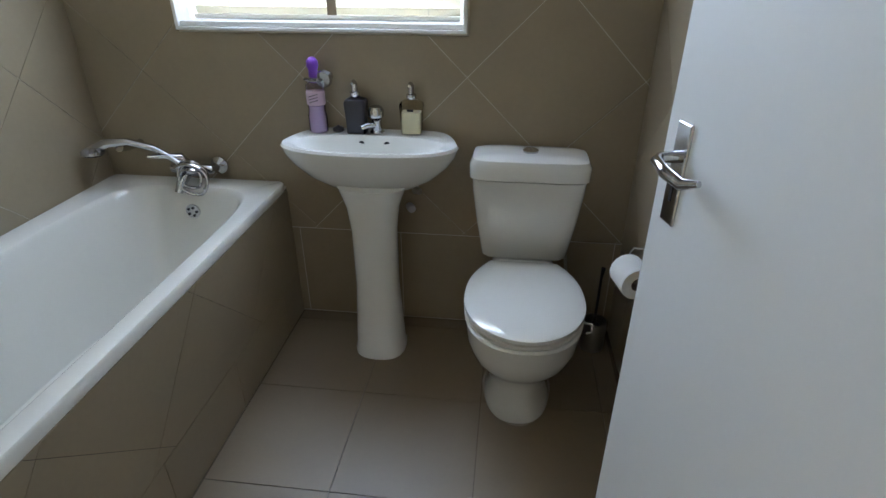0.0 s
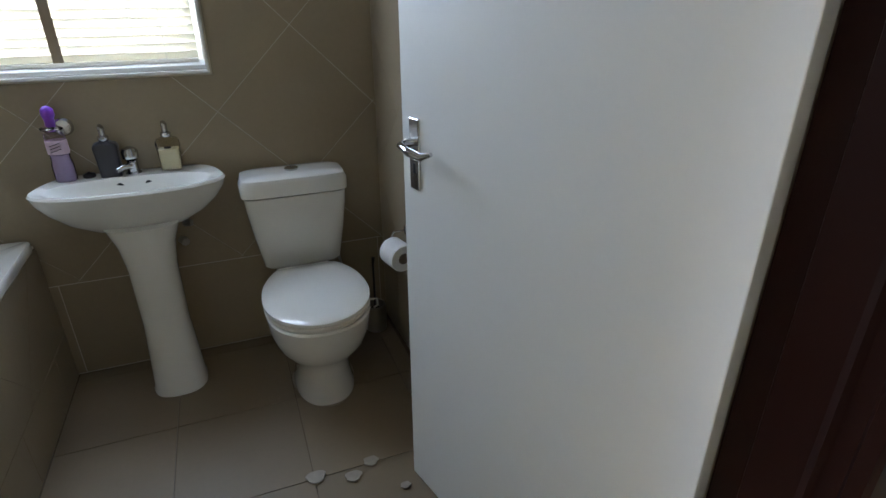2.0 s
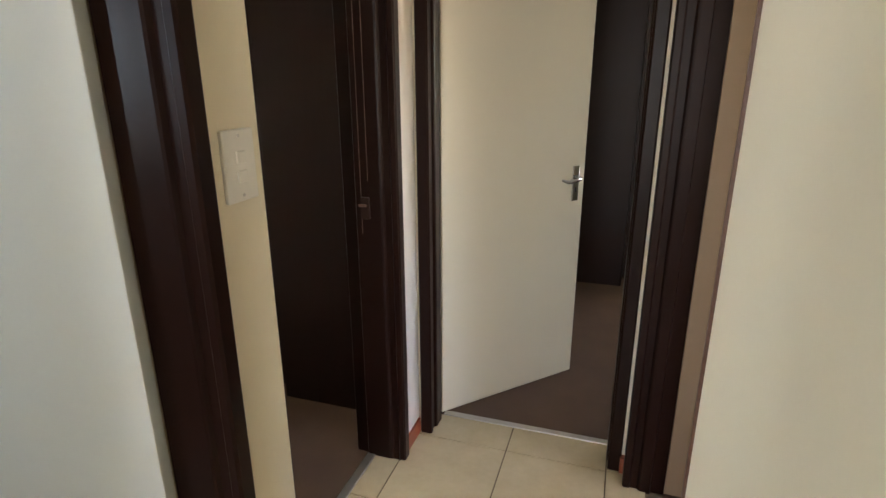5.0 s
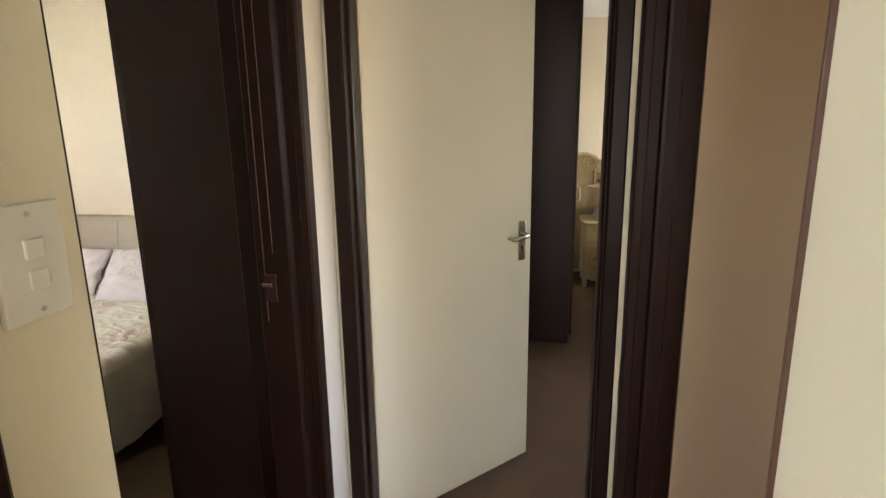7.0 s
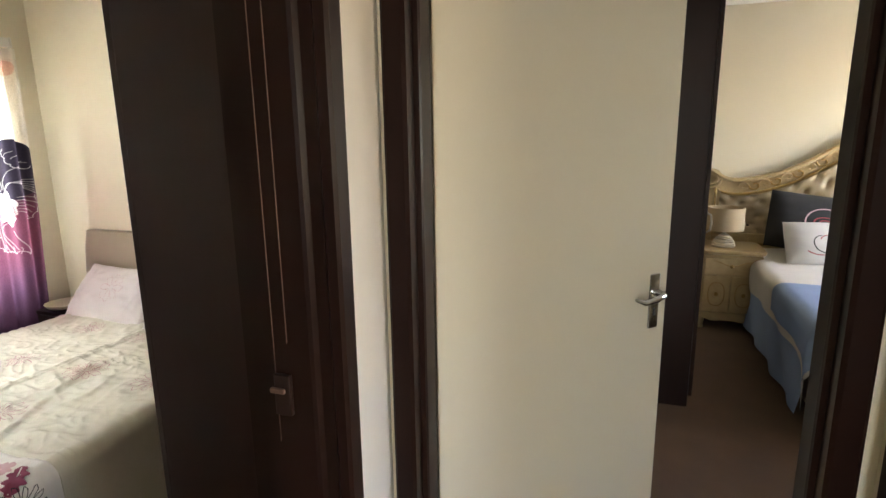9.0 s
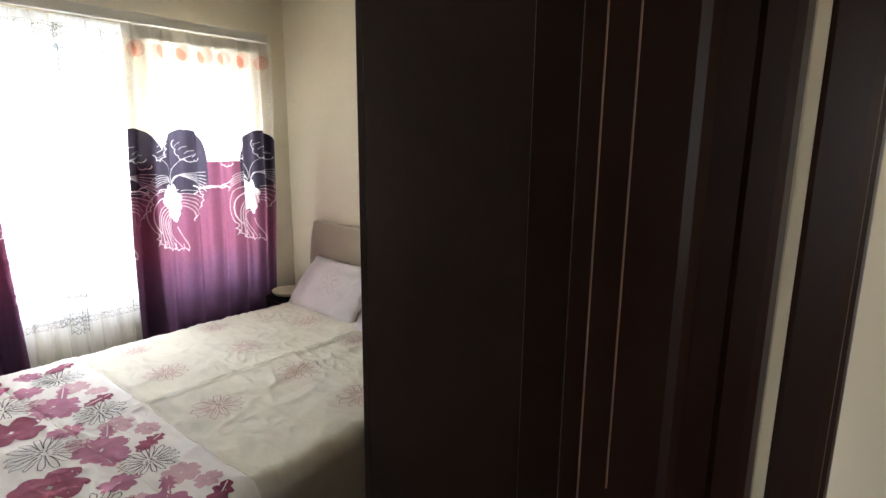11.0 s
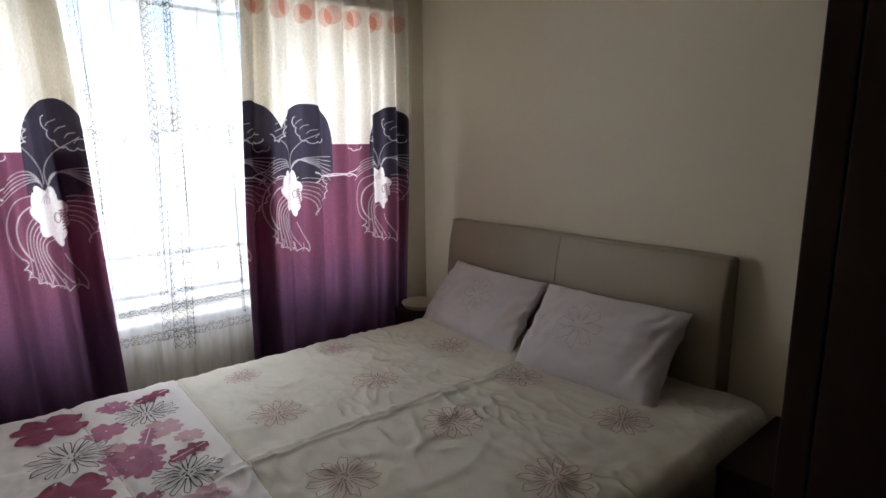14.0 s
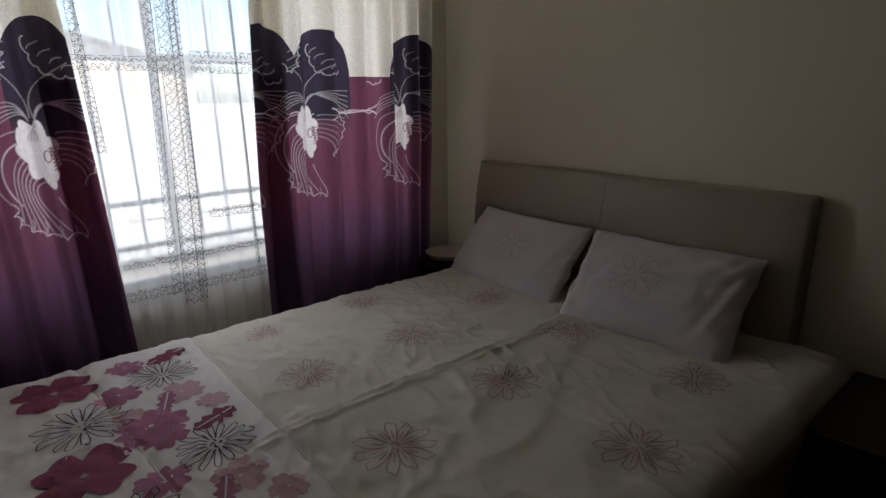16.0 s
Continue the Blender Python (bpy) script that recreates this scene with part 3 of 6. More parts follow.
def basin():
    b = thing("washbasin", "white ceramic pedestal washbasin on a tapered column", "washbasin", (-2.008, 1.94, 0))
    rim = 0.815

    def ring(z, a, f, k=0.0, p=2.5, back=0.22, taper=0.09):
        out = []
        for i in range(48):
            t = i * math.tau / 48
            c, s = math.cos(t), math.sin(t)
            if s >= 0:
                out.append((a * math.copysign(abs(c) ** back, c) * (1 - taper * s), -k * (1 - abs(s) ** 0.25) * 1.0 - 0.001 - (1 - s) * 0.165 * 1.0, z))
            else:
                out.append((a * math.copysign(abs(c) ** (2 / p), c), -0.166 - f * abs(s) ** (2 / 2.1), z))
        return out

    outer = [ring(rim - 0.165, 0.105, 0.035, 0.0, back=0.8, taper=0.6), ring(rim - 0.150, 0.15, 0.05, 0.0, back=0.7, taper=0.6), ring(rim - 0.115, 0.215, 0.08, back=0.5, taper=0.45), ring(rim - 0.072, 0.264, 0.10, back=0.32, taper=0.25), ring(rim - 0.035, 0.29, 0.118), ring(rim - 0.008, 0.300, 0.125), ring(rim, 0.294, 0.120)]
    cx, cy = 0, -0.175
    inner = []
    for z, a, bb in ((rim - 0.001, 0.258, 0.095), (rim - 0.012, 0.245, 0.088), (rim - 0.07, 0.20, 0.075), (rim - 0.115, 0.12, 0.05), (rim - 0.125, 0.03, 0.02)):
        inner.append(super_ring(cx, cy, z, a, bb, 2.4, 48))
    part("bowl", loft(outer + inner), CERAMIC, b, smooth=True)
    for x in (-0.045, 0.045):
        part("overflow_hole", lathe([(0.001, 0), (0.012, 0), (0.012, -0.003), (0.001, -0.003)], 16, (x, -0.088, rim - 0.030), axis="y"), DARKM, b, "small dark overflow hole")
    col = [super_ring(0.010, -0.195 + dy, z, a, bb, 2.6, 32) for z, a, bb, dy in ((0, 0.096, 0.098, 0), (0.02, 0.097, 0.099, 0), (0.03, 0.092, 0.092, 0), (0.30, 0.078, 0.074, 0), (0.52, 0.080, 0.070, 0), (0.61, 0.092, 0.074, 0.0), (0.68, 0.118, 0.08, 0.0))]
    part("pedestal", loft(col), CERAMIC, b, smooth=True)
    part("waste_pipe", tube([(0.10, 0.0, 0.52), (0.115, -0.03, 0.52)], 0.015, 12), STEEL, b, smooth=True)
    part("stop_valve", tube([(0.13, 0.0, 0.60), (0.13, -0.035, 0.60), (0.15, -0.045, 0.60)], [0.008, 0.014, 0.012], 12), STEEL, b, smooth=True)
    return b


basin()


def toilet():
    t = thing("toilet", "white ceramic close-coupled toilet with its seat lid closed", "toilet", (-1.472, 1.94, 0))
    prof = [(0, 0.110, 0.172, -0.385), (0.02, 0.112, 0.174, -0.385), (0.04, 0.105, 0.164, -0.385), (0.12, 0.099, 0.150, -0.385), (0.17, 0.114, 0.162, -0.392), (0.21, 0.140, 0.185, -0.405), (0.26, 0.164, 0.207, -0.425), (0.32, 0.178, 0.224, -0.436), (0.385, 0.184, 0.232, -0.44), (0.392, 0.179, 0.227, -0.44)]
    part("pan", loft([super_ring(0, cy, z, a, b, 2.3, 40) for z, a, b, cy in prof]), CERAMIC, t, smooth=True)
    part("pan_back", box(-0.11, 0.11, -0.27, -0.03, 0.20, 0.405, 0.03, seg=4), CERAMIC, t, smooth=True)

    def seat_ring(z, grow):
        out = []
        for k in range(48):
            a = k * math.tau / 48
            c, s = math.cos(a), math.sin(a)
            if s < 0:
                out.append(((0.185 + grow) * c, -0.455 + (0.215 + grow) * s, z))
            else:
                q = min(1.0, s / 0.94)
                w = (0.185 + grow) * (1 - 0.40 * q ** 2.4) * min(1.0, abs(c) / 0.3412)
                out.append((math.copysign(w, c), -0.455 + (0.235 + grow) * q, z))
        return out

    part("seat", loft([seat_ring(0.394, -0.004), seat_ring(0.398, 0.0), seat_ring(0.408, 0.0), seat_ring(0.411, -0.004)]), PLASTIC, t, smooth=True)
    part("lid", loft([seat_ring(0.413, -0.004), seat_ring(0.418, 0.002), seat_ring(0.428, 0.001), seat_ring(0.434, -0.010), seat_ring(0.437, -0.05)]), CERAMIC, t, "closed white seat lid", True)
    for s in (-1, 1):
        part("hinge", tube([(s * 0.07 - 0.015, -0.225, 0.425), (s * 0.07 + 0.015, -0.225, 0.425)], 0.010, 12), PLASTIC, t, smooth=True)
    part("seat_hook", tube([(0.176, -0.52, 0.40), (0.20, -0.525, 0.40), (0.20, -0.53, 0.375), (0.186, -0.53, 0.37)], 0.004, 8), PLASTIC, t, smooth=True)
    tank = [super_ring(0, -0.10, z, a, b, 7, 40) for z, a, b in ((0.408, 0.138, 0.065), (0.420, 0.150, 0.075), (0.55, 0.172, 0.083), (0.66, 0.187, 0.086), (0.704, 0.190, 0.087))]
    part("cistern", loft(tank), CERAMIC, t, smooth=True)
    lid = [super_ring(0, -0.102, z, a, b, 6, 40) for z, a, b in ((0.708, 0.188, 0.088), (0.711, 0.199, 0.095), (0.755, 0.200, 0.096), (0.775, 0.190, 0.088), (0.783, 0.165, 0.070), (0.786, 0.10, 0.04))]
    part("cistern_lid", loft(lid), CERAMIC, t, smooth=True)
    f = part("flush_button", lathe([(0.002, 0.784), (0.026, 0.784), (0.026, 0.792), (0.021, 0.795), (0.002, 0.795)], 24, (0.0, -0.105, 0.0)), CHROME, t, smooth=True)
    part("button_gap", box(-0.001, 0.001, -0.126, -0.084, 0.7952, 0.7962), DARKM, f)
    part("supply_pipe", tube([(0.16, -0.01, 0.18), (0.165, -0.04, 0.19), (0.17, -0.05, 0.30), (0.15, -0.06, 0.43)], 0.006, 8), STEEL, t, smooth=True)
    return t


toilet()


def roll_holder():
    h = thing("toilet_roll_holder", "chrome wall holder with a white toilet roll beside the toilet", "toilet roll holder", (-1.088, 1.56, 0.512))
    part("wall_plate", lathe([(0.002, 0), (0.02, 0), (0.02, -0.008), (0.008, -0.012)], 20, (0, 0.05, 0.05), axis="x"), CHROME, h, smooth=True)
    part("arm", tube([(-0.01, 0.05, 0.05), (-0.055, 0.05, 0.05), (-0.062, 0.05, 0.035), (-0.062, 0.05, 0.0), (-0.062, -0.06, -0.01)], 0.004, 10), CHROME, h, smooth=True)
    return h


def toilet_roll():
    r = thing("toilet_roll", "white toilet paper roll, nearly full, on the chrome holder", "toilet roll", (-1.150, 1.545, 0.497), 12)
    bm = bmesh.new()
    ring = lambda rad, y: [(rad * math.cos(k * math.tau / 32), y, rad * math.sin(k * math.tau / 32)) for k in range(32)]
    loft([ring(0.022, -0.05), ring(0.050, -0.05), ring(0.053, -0.045), ring(0.053, 0.045), ring(0.050, 0.05), ring(0.022, 0.05)], bm, caps=False)
    part("paper", bm, PAPER, r, smooth=True)
    bm = bmesh.new()
    loft([ring(0.022, -0.0495), ring(0.022, 0.0495), ring(0.0205, 0.0495), ring(0.0205, -0.0495), ring(0.022, -0.0495)], bm, caps=False)
    part("core", bm, CARD, r, "brown cardboard core", True)
    return r


roll_holder(), toilet_roll()


def brush():
    b = thing("toilet_brush", "dark toilet brush in a clear round holder on the tiled floor", "toilet brush", (-1.18, 1.83, 0))
    part("holder", lathe([(0.04, 0), (0.046, 0.004), (0.048, 0.10), (0.045, 0.13), (0.040, 0.13), (0.040, 0.01)], 24), STEEL, b, smooth=True)
    part("handle", tube([(0, 0, 0.03), (0, 0, 0.32), (0.003, 0, 0.36)], [0.006, 0.005, 0.008], 10), BLACKB, b, smooth=True)
    part("brush_head", lathe([(0.01, 0.03), (0.03, 0.04), (0.033, 0.09), (0.02, 0.11)], 20), BLACKF, b, smooth=True)


brush()


def dispenser(name, label, place, body_mat, w, h, cap_h, liquid=None):
    d = thing(name, label, "soap dispenser", place)
    rings = [super_ring(0, 0, z, a, a * 0.72, 7, 28) for z, a in ((0, w * 0.84), (0.004, w * 0.90), (h * 0.5, w * 0.96), (h - 0.018, w * 1.04), (h - 0.008, w * 0.92), (h, 0.016))]
    part("bottle", loft(rings), body_mat, d, smooth=True)
    if liquid:
        part("liquid", loft([super_ring(0, 0, z, w * 0.86, w * 0.60, 7, 24) for z in (0.008, h * 0.66)]), liquid, d, smooth=True)
    part("collar", lathe([(0.015, h), (0.017, h + 0.003), (0.017, h + 0.016), (0.010, h + 0.020)], 20), CHROME, d, smooth=True)
    part("pump", tube([(0, 0, h + 0.018), (0, 0, h + cap_h), (0, -0.006, h + cap_h + 0.006), (0, -0.030, h + cap_h + 0.004)], [0.010, 0.010, 0.008, 0.005], 12), CHROME, d, "chrome pump spout", True)
    return d


dispenser("soap_dispenser", "matt black square soap dispenser with a chrome pump on the basin", (-2.076, 1.895, 0.812), BLACKB, 0.037, 0.125, 0.045)
cd = dispenser("soap_dispenser", "clear glass soap dispenser half full of cream soap on the basin", (-1.882, 1.895, 0.812), AMBER, 0.038, 0.122, 0.045, SOAP)
part("label", box(-0.011, 0.011, -0.0292, -0.0275, 0.086, 0.094, 0.001), BLACKB, cd, "small black label")


def basin_tap():
    t = thing("basin_tap", "short chrome basin tap with a domed grip", "tap", (-2.008, 1.90, 0.812))
    part("body", lathe([(0.024, 0), (0.026, 0.005), (0.019, 0.012), (0.017, 0.045), (0.021, 0.05)], 20), CHROME, t, smooth=True)
    part("grip", lathe([(0.012, 0.05), (0.026, 0.058), (0.028, 0.080), (0.022, 0.092), (0.010, 0.097), (0.002, 0.098)], 20), CHROME, t, smooth=True)
    part("spout", tube([(-0.005, -0.01, 0.03), (-0.028, -0.03, 0.034), (-0.045, -0.045, 0.028)], [0.012, 0.010, 0.009], 12), CHROME, t, smooth=True)


basin_tap()
tagged(finish("basin_plug", lathe([(0.002, 0.003), (0.018, 0.0), (0.021, 0.006), (0.019, 0.014), (0.006, 0.018), (0.002, 0.022)], 20, (-2.148, 1.905, 0.812)), BLACKB, smooth=True), "small black rubber basin plug lying on the basin", "basin plug")


def purple_bottle():
    b = thing("spray_bottle", "slim clear bottle with lilac liquid and purple cap on basin", "bottle", (-2.212, 1.885, 0.812))
    part("bottle", lathe([(0.030, 0), (0.033, 0.004), (0.033, 0.06), (0.029, 0.075), (0.031, 0.15), (0.030, 0.165), (0.014, 0.175)], 24, sy=0.8), BOTTLE, b, smooth=True)
    part("liquid", lathe([(0.028, 0.004), (0.030, 0.01), (0.030, 0.058), (0.026, 0.075), (0.027, 0.095)], 24, sy=0.8), LILAC, b, "lilac liquid", True)
    part("label", lathe([(0.0305, 0.098), (0.0325, 0.100), (0.0325, 0.142), (0.0305, 0.144)], 24, sy=0.82), PINK, b, "pink paper label with dark script bars", True)
    for k in range(3):
        part("script_bar", tube([(-0.016, -0.0275, 0.108 + 0.010 * k), (0.0, -0.0285, 0.113 + 0.010 * k), (0.016, -0.0275, 0.118 + 0.010 * k)], 0.0012, 6), BLACKB, b)
    part("collar", lathe([(0.014, 0.17), (0.034, 0.178), (0.036, 0.184), (0.030, 0.188)], 24, sy=0.8), GLASS, b, smooth=True)
    part("cap", lathe([(0.012, 0.186), (0.016, 0.192), (0.015, 0.212), (0.020, 0.226), (0.018, 0.244), (0.010, 0.253), (0.002, 0.255)], 20), PURPLE, b, "purple plastic cap", True)


purple_bottle()
kn = thing("wall_hook", "round chrome robe knob fixed to the tiles", "hook", (-2.180, 1.94, 0.995))
part("stem", lathe([(0.018, 0), (0.018, -0.006), (0.010, -0.012), (0.010, -0.035)], 20, axis="y"), CHROME, kn, smooth=True)
part("knob", lathe([(0.008, -0.030), (0.026, -0.036), (0.030, -0.048), (0.024, -0.060), (0.002, -0.064)], 24, axis="y"), CHROME, kn, smooth=True)

for n, (x, y, r, tilt) in enumerate(((-1.588, 1.06, 0.030, 10), (-1.477, 1.02, 0.026, 40), (-1.41, 1.06, 0.024, 80), (-1.335, 0.925, 0.016, 20))):
    bm = bmesh.new()
    pts = [(x + (r * (1 + 0.12 * math.sin(5 * a + n))) * math.cos(a), y + r * (0.8 + 0.1 * math.sin(3 * a)) * math.sin(a), 0.011) for a in [k * math.tau / 20 for k in range(20)]]
    prism(pts, (0, 0, 0.004), bm)
    ob = finish("floor_cap", bm, SCRAP)
    tagged(ob, "small white plaster cap stuck to the bathroom floor" if n != 1 else "torn white scrap on the bathroom floor", "scrap", group="white scraps on the floor")


# ---- bathroom window and blind ----
def casement(name, x0, x1, z0, z1, y, bars_x, bars_z, label):
    w = thing(name, label, "window", (0, 0, 0), kind="structure")
    for a, b, c, d in ((x0, x0 + 0.045, z0, z1), (x1 - 0.045, x1, z0, z1), (x0 + 0.045, x1 - 0.045, z0, z0 + 0.045), (x0 + 0.045, x1 - 0.045, z1 - 0.045, z1)):
        part("window_frame", box(a, b, y, y + 0.04, c, d, 0.004), WHITE, w)
    xs, zs = [x0 + 0.045, *bars_x, x1 - 0.045], [z0 + 0.045, *bars_z, z1 - 0.045]
    for x in bars_x:
        part("mullion", box(x - 0.018, x + 0.018, y + 0.002, y + 0.038, z0 + 0.045, z1 - 0.045, 0.003), WHITE, w)
    for z in bars_z:
        part("transom", box(x0 + 0.045, x1 - 0.045, y + 0.005, y + 0.035, z - 0.016, z + 0.016, 0.003), WHITE, w)
    for a, b in zip(xs, xs[1:]):
        for c, d in zip(zs, zs[1:]):
            p = part("pane", box(a + 0.002, b - 0.002, y + 0.018, y + 0.022, c + 0.002, d - 0.002), PANE, w)
            p.visible_shadow = False
    return w


casement("window_bathroom", -2.68, -1.71, 1.15, 2.02, 2.10, [-2.2], [], "white steel bathroom window behind a venetian blind")
sill = finish("window_sill_bathroom", box(-2.679, -1.711, 1.93, 2.10, 1.152, 1.168, 0.003), WHITE)
tagged(sill, "white painted sill and edge trim of the bathroom window", "window sill", kind="structure")
for a, b, c, d in ((-2.690, -2.678, 1.15, 2.03), (-1.712, -1.700, 1.15, 2.03), (-2.690, -1.700, 1.140, 1.1505)):
    tagged(finish("trim", box(a, b, 1.918, 1.945 + 0.12 * (d > 1.9), c, d, 0.002), WHITE), "white tile edge trim round the window", "trim", kind="structure")


def blind():
    b = thing("venetian_blind", "cream wooden venetian blind with brown ladder tapes, half open", "blind", (-2.195, 2.02, 0))
    for k in range(29):
        z = 1.195 + 0.0285 * k
        one = bmesh.new()
        box(-0.465, 0.465, -0.0160, 0.0160, -0.0020, 0.0020, 0.0010, bm=one, seg=1)
        one.transform(Matrix.Rotation(radians(-61), 4, "X"))
        one.transform(Matrix.Translation((0, 0.0008 * math.sin(k * 2.3), z)))
        part("slat", one, BLIND, b)
    part("bottom_rail", box(-0.465, 0.465, -0.022, 0.022, 1.170, 1.184, 0.003), SLAT, b)
    part("head_rail", box(-0.468, 0.468, -0.028, 0.028, 1.985, 2.018, 0.003), SLAT, b)
    for x in (-0.33, 0.03, 0.36):
        part("ladder_tape", box(x - 0.0015 if abs(x) > 0.1 else x - 0.016, x + 0.0015 if abs(x) > 0.1 else x + 0.016, -0.0195, -0.0185, 1.18, 1.99), TAPE if abs(x) < 0.1 else SLAT, b)
    return b


blind()


# ---- bedroom ----
def quilt_height(x, y):
    """Top of the quilt: nearly level, softly puffed, with a long crease down the middle and rounded hanging sides."""
    h = 0.518 + 0.012 * noise.noise((x * 2.1, y * 2.1, 3.0)) + 0.0055 * noise.noise((x * 9, y * 9, 1.0)) + 0.0032 * noise.noise((x * 24, y * 24, 5.0)) + 0.005 * max(0, 0.25 - abs(noise.noise((x * 5 + y * 2, y * 7 - x * 2, 8.0)))) / 0.25 * (0.4 + noise.noise((x * 1.7, y * 1.7, 2.0)))
    if x > 0.1:
        c = 1.985 + 0.018 * math.sin(4 * x) + 0.02 * (x - 0.7)
        h += 0.0080 * math.exp(-((y - c) / 0.009) ** 2) * (0.7 + 0.6 * noise.noise((x * 7, 0, 2))) + 0.0065 * math.exp(-((y - c + 0.030) / 0.008) ** 2)
        h += 0.005 * math.exp(-((y - 1.62 - 0.45 * (x - 0.3)) / 0.02) ** 2) * (0.5 + noise.noise((x * 5, y * 5, 7)))
        h += 0.0035 * math.sin((x + y) * 38 + 5 * noise.noise((x * 3, y * 3, 0))) * max(0, noise.noise((x * 2.5, y * 2.5, 9)))
    wx, wy = x + 0.05 * noise.noise((x * 4, y * 4, 11)), y + 0.05 * noise.noise((x * 4, y * 4, 12))
    h += 0.0065 * max(0, 1 - 3.2 * abs(noise.noise((wx * 9, wy * 6, 21)))) ** 2 * max(0, 0.55 + noise.noise((x * 3, y * 3, 22)))
    h += 0.0065 * max(0, 1 - 3.0 * abs(noise.noise((wx * 19, wy * 13, 23)))) ** 2 * max(0, 0.4 + noise.noise((x * 4, y * 4, 24)))
    for s in (0.203, -0.055 - 0.095 * (y - 2.0)):
        h -= 0.006 * math.exp(-((x - s) / 0.010) ** 2)
    return h


X0, X1, Y0, Y1 = -0.36, 1.60, 1.28, 2.68


def quilt_point(u, v):
    """u along the bed, v across it; beyond the edges the cloth rolls over and hangs."""
    x, y = min(max(u, X0), X1), min(max(v, Y0), Y1)
    z = quilt_height(x, y)
    R = 0.06
    for over, axis, sign in ((X0 - u, "x", -1), (Y0 - v, "y", -1), (v - Y1, "y", 1)):
        if over > 0:
            a = min(over / R, math.pi / 2)
            out, drop = R * math.sin(a), R * (1 - math.cos(a)) + max(0, over - R * math.pi / 2)
            w = 0.012 * math.sin(11 * (u + v) + 4 * noise.noise((u * 2, v * 2, 0))) * min(1, drop * 3)
            if axis == "x":
                x += sign * (out + w)
            else:
                y += sign * (out + w)
            z -= drop
    return x, y, max(z, 0.05)


def grid(us, vs, f, bm=None):
    one = bmesh.new()
    rows = [[one.verts.new(f(u, v)) for v in vs] for u in us]
    for a, b in zip(rows, rows[1:]):
        for k in range(len(vs) - 1):
            one.faces.new((a[k], b[k], b[k + 1], a[k + 1]))
    return join(bm, one)


def span(a, b, n):
    return [a + (b - a) * k / (n - 1) for k in range(n)]


bed = thing("bed", "double bed with a padded grey-beige headboard in the bedroom corner", "bed", (0, 0, 0))
part("base", box(-0.30, 1.60, 1.34, 2.62, 0.06, 0.30, 0.02), BASE, bed)
part("mattress", box(-0.32, 1.60, 1.32, 2.64, 0.30, 0.50, 0.05, seg=3), PILLOW, bed)
for x in (-0.2, 1.45):
    for y in (1.42, 2.54):
        part("leg", lathe([(0.02, 0), (0.025, 0.06)], 12, (x, y, 0.0)), FRAME, bed)


def headboard():
    y0, y1 = 1.385, 2.810
    h = part("headboard", box(0, 0.001, 0, 0.001, 0, 0.001), HEADB, bed)
    me = h.data
    bm = bmesh.new()
    rings = []
    section = ((1.692, 0.05), (1.590, 0.05), (1.584, 0.30), (1.585, 0.55), (1.592, 0.72), (1.606, 0.85), (1.622, 0.925), (1.631, 0.955), (1.637, 0.966), (1.645, 0.971), (1.684, 0.971), (1.692, 0.963))
    for y, pull in ((y0, 0.012), (y0 + 0.003, 0.005), (y0 + 0.010, 0.0), (y0 + 0.05, -0.003), *((y0 + (y1 - y0) * k / 24, -0.004) for k in range(1, 24)), (y1 - 0.05, -0.003), (y1 - 0.010, 0.0), (y1 - 0.003, 0.005), (y1, 0.012)):
        low = 0.006 * max(0, 1 - abs(y - 2.095) / 0.012)
        rings.append([(min(x + (pull + low) * (x < 1.66), 1.692), y, z - max(pull, 0) * 0.5 * (z > 0.9) + 0.0018 * math.sin(y * 9) * (z > 0.9)) for x, z in section])
    loft(rings, bm)
    bmesh.ops.recalc_face_normals(bm, faces=bm.faces)
    bm.to_mesh(me)
    bm.free()
    me.shade_smooth()
    me.set_sharp_from_angle(angle=radians(50))
    part("seam", tube([(x - 0.0005, 2.095, z) for x, z in section[3:9]], 0.0022, 6), HEADB, h)
    part("piping", tube([(1.632, y0 + 0.008 + (y1 - y0 - 0.016) * k / 40, 0.9625 + 0.0018 * math.sin((y0 + (y1 - y0) * k / 40) * 9)) for k in range(41)], 0.0042, 8), HEADB, h, smooth=True)
    return h


headboard()

quilt = thing("quilt", "cream quilt with floral band and faint pink flowers, creased", "bedspread", (0, 0, 0))
part("cover", grid(span(-0.10, X1, 290), span(Y0 - 0.46, Y1 + 0.40, 330), quilt_point), QUILT, quilt, smooth=True)
part("flower_band", grid(span(X0 - 0.40, -0.10, 110), span(Y0 - 0.46, Y1 + 0.40, 330), quilt_point), BAND, quilt, "white cotton end band", True)
part("band_border", grid([u for u in span(-0.10, X1, 290) if u < 0.203], span(Y0 - 0.46, Y1 + 0.40, 330)[2:-2], lambda u, v: (quilt_point(u, v)[0], quilt_point(u, v)[1], quilt_point(u, v)[2] + 0.0012)), BAND, quilt, "white cotton strip beyond the seam", True)
for s, lean in ((0.203, 0.0), (-0.055, -0.095)):
    part("seam", tube([(q[0], q[1], q[2] + 0.001) for q in (quilt_point(s + lean * (min(max(v, Y0), Y1) - 2.0), v) for v in span(Y0 - 0.40, Y1 + 0.3, 60))], 0.0022, 6), QUILT, quilt)


def on_quilt(x, y, lift):
    q = quilt_point(x, y)
    return (q[0], q[1], q[2] + lift)


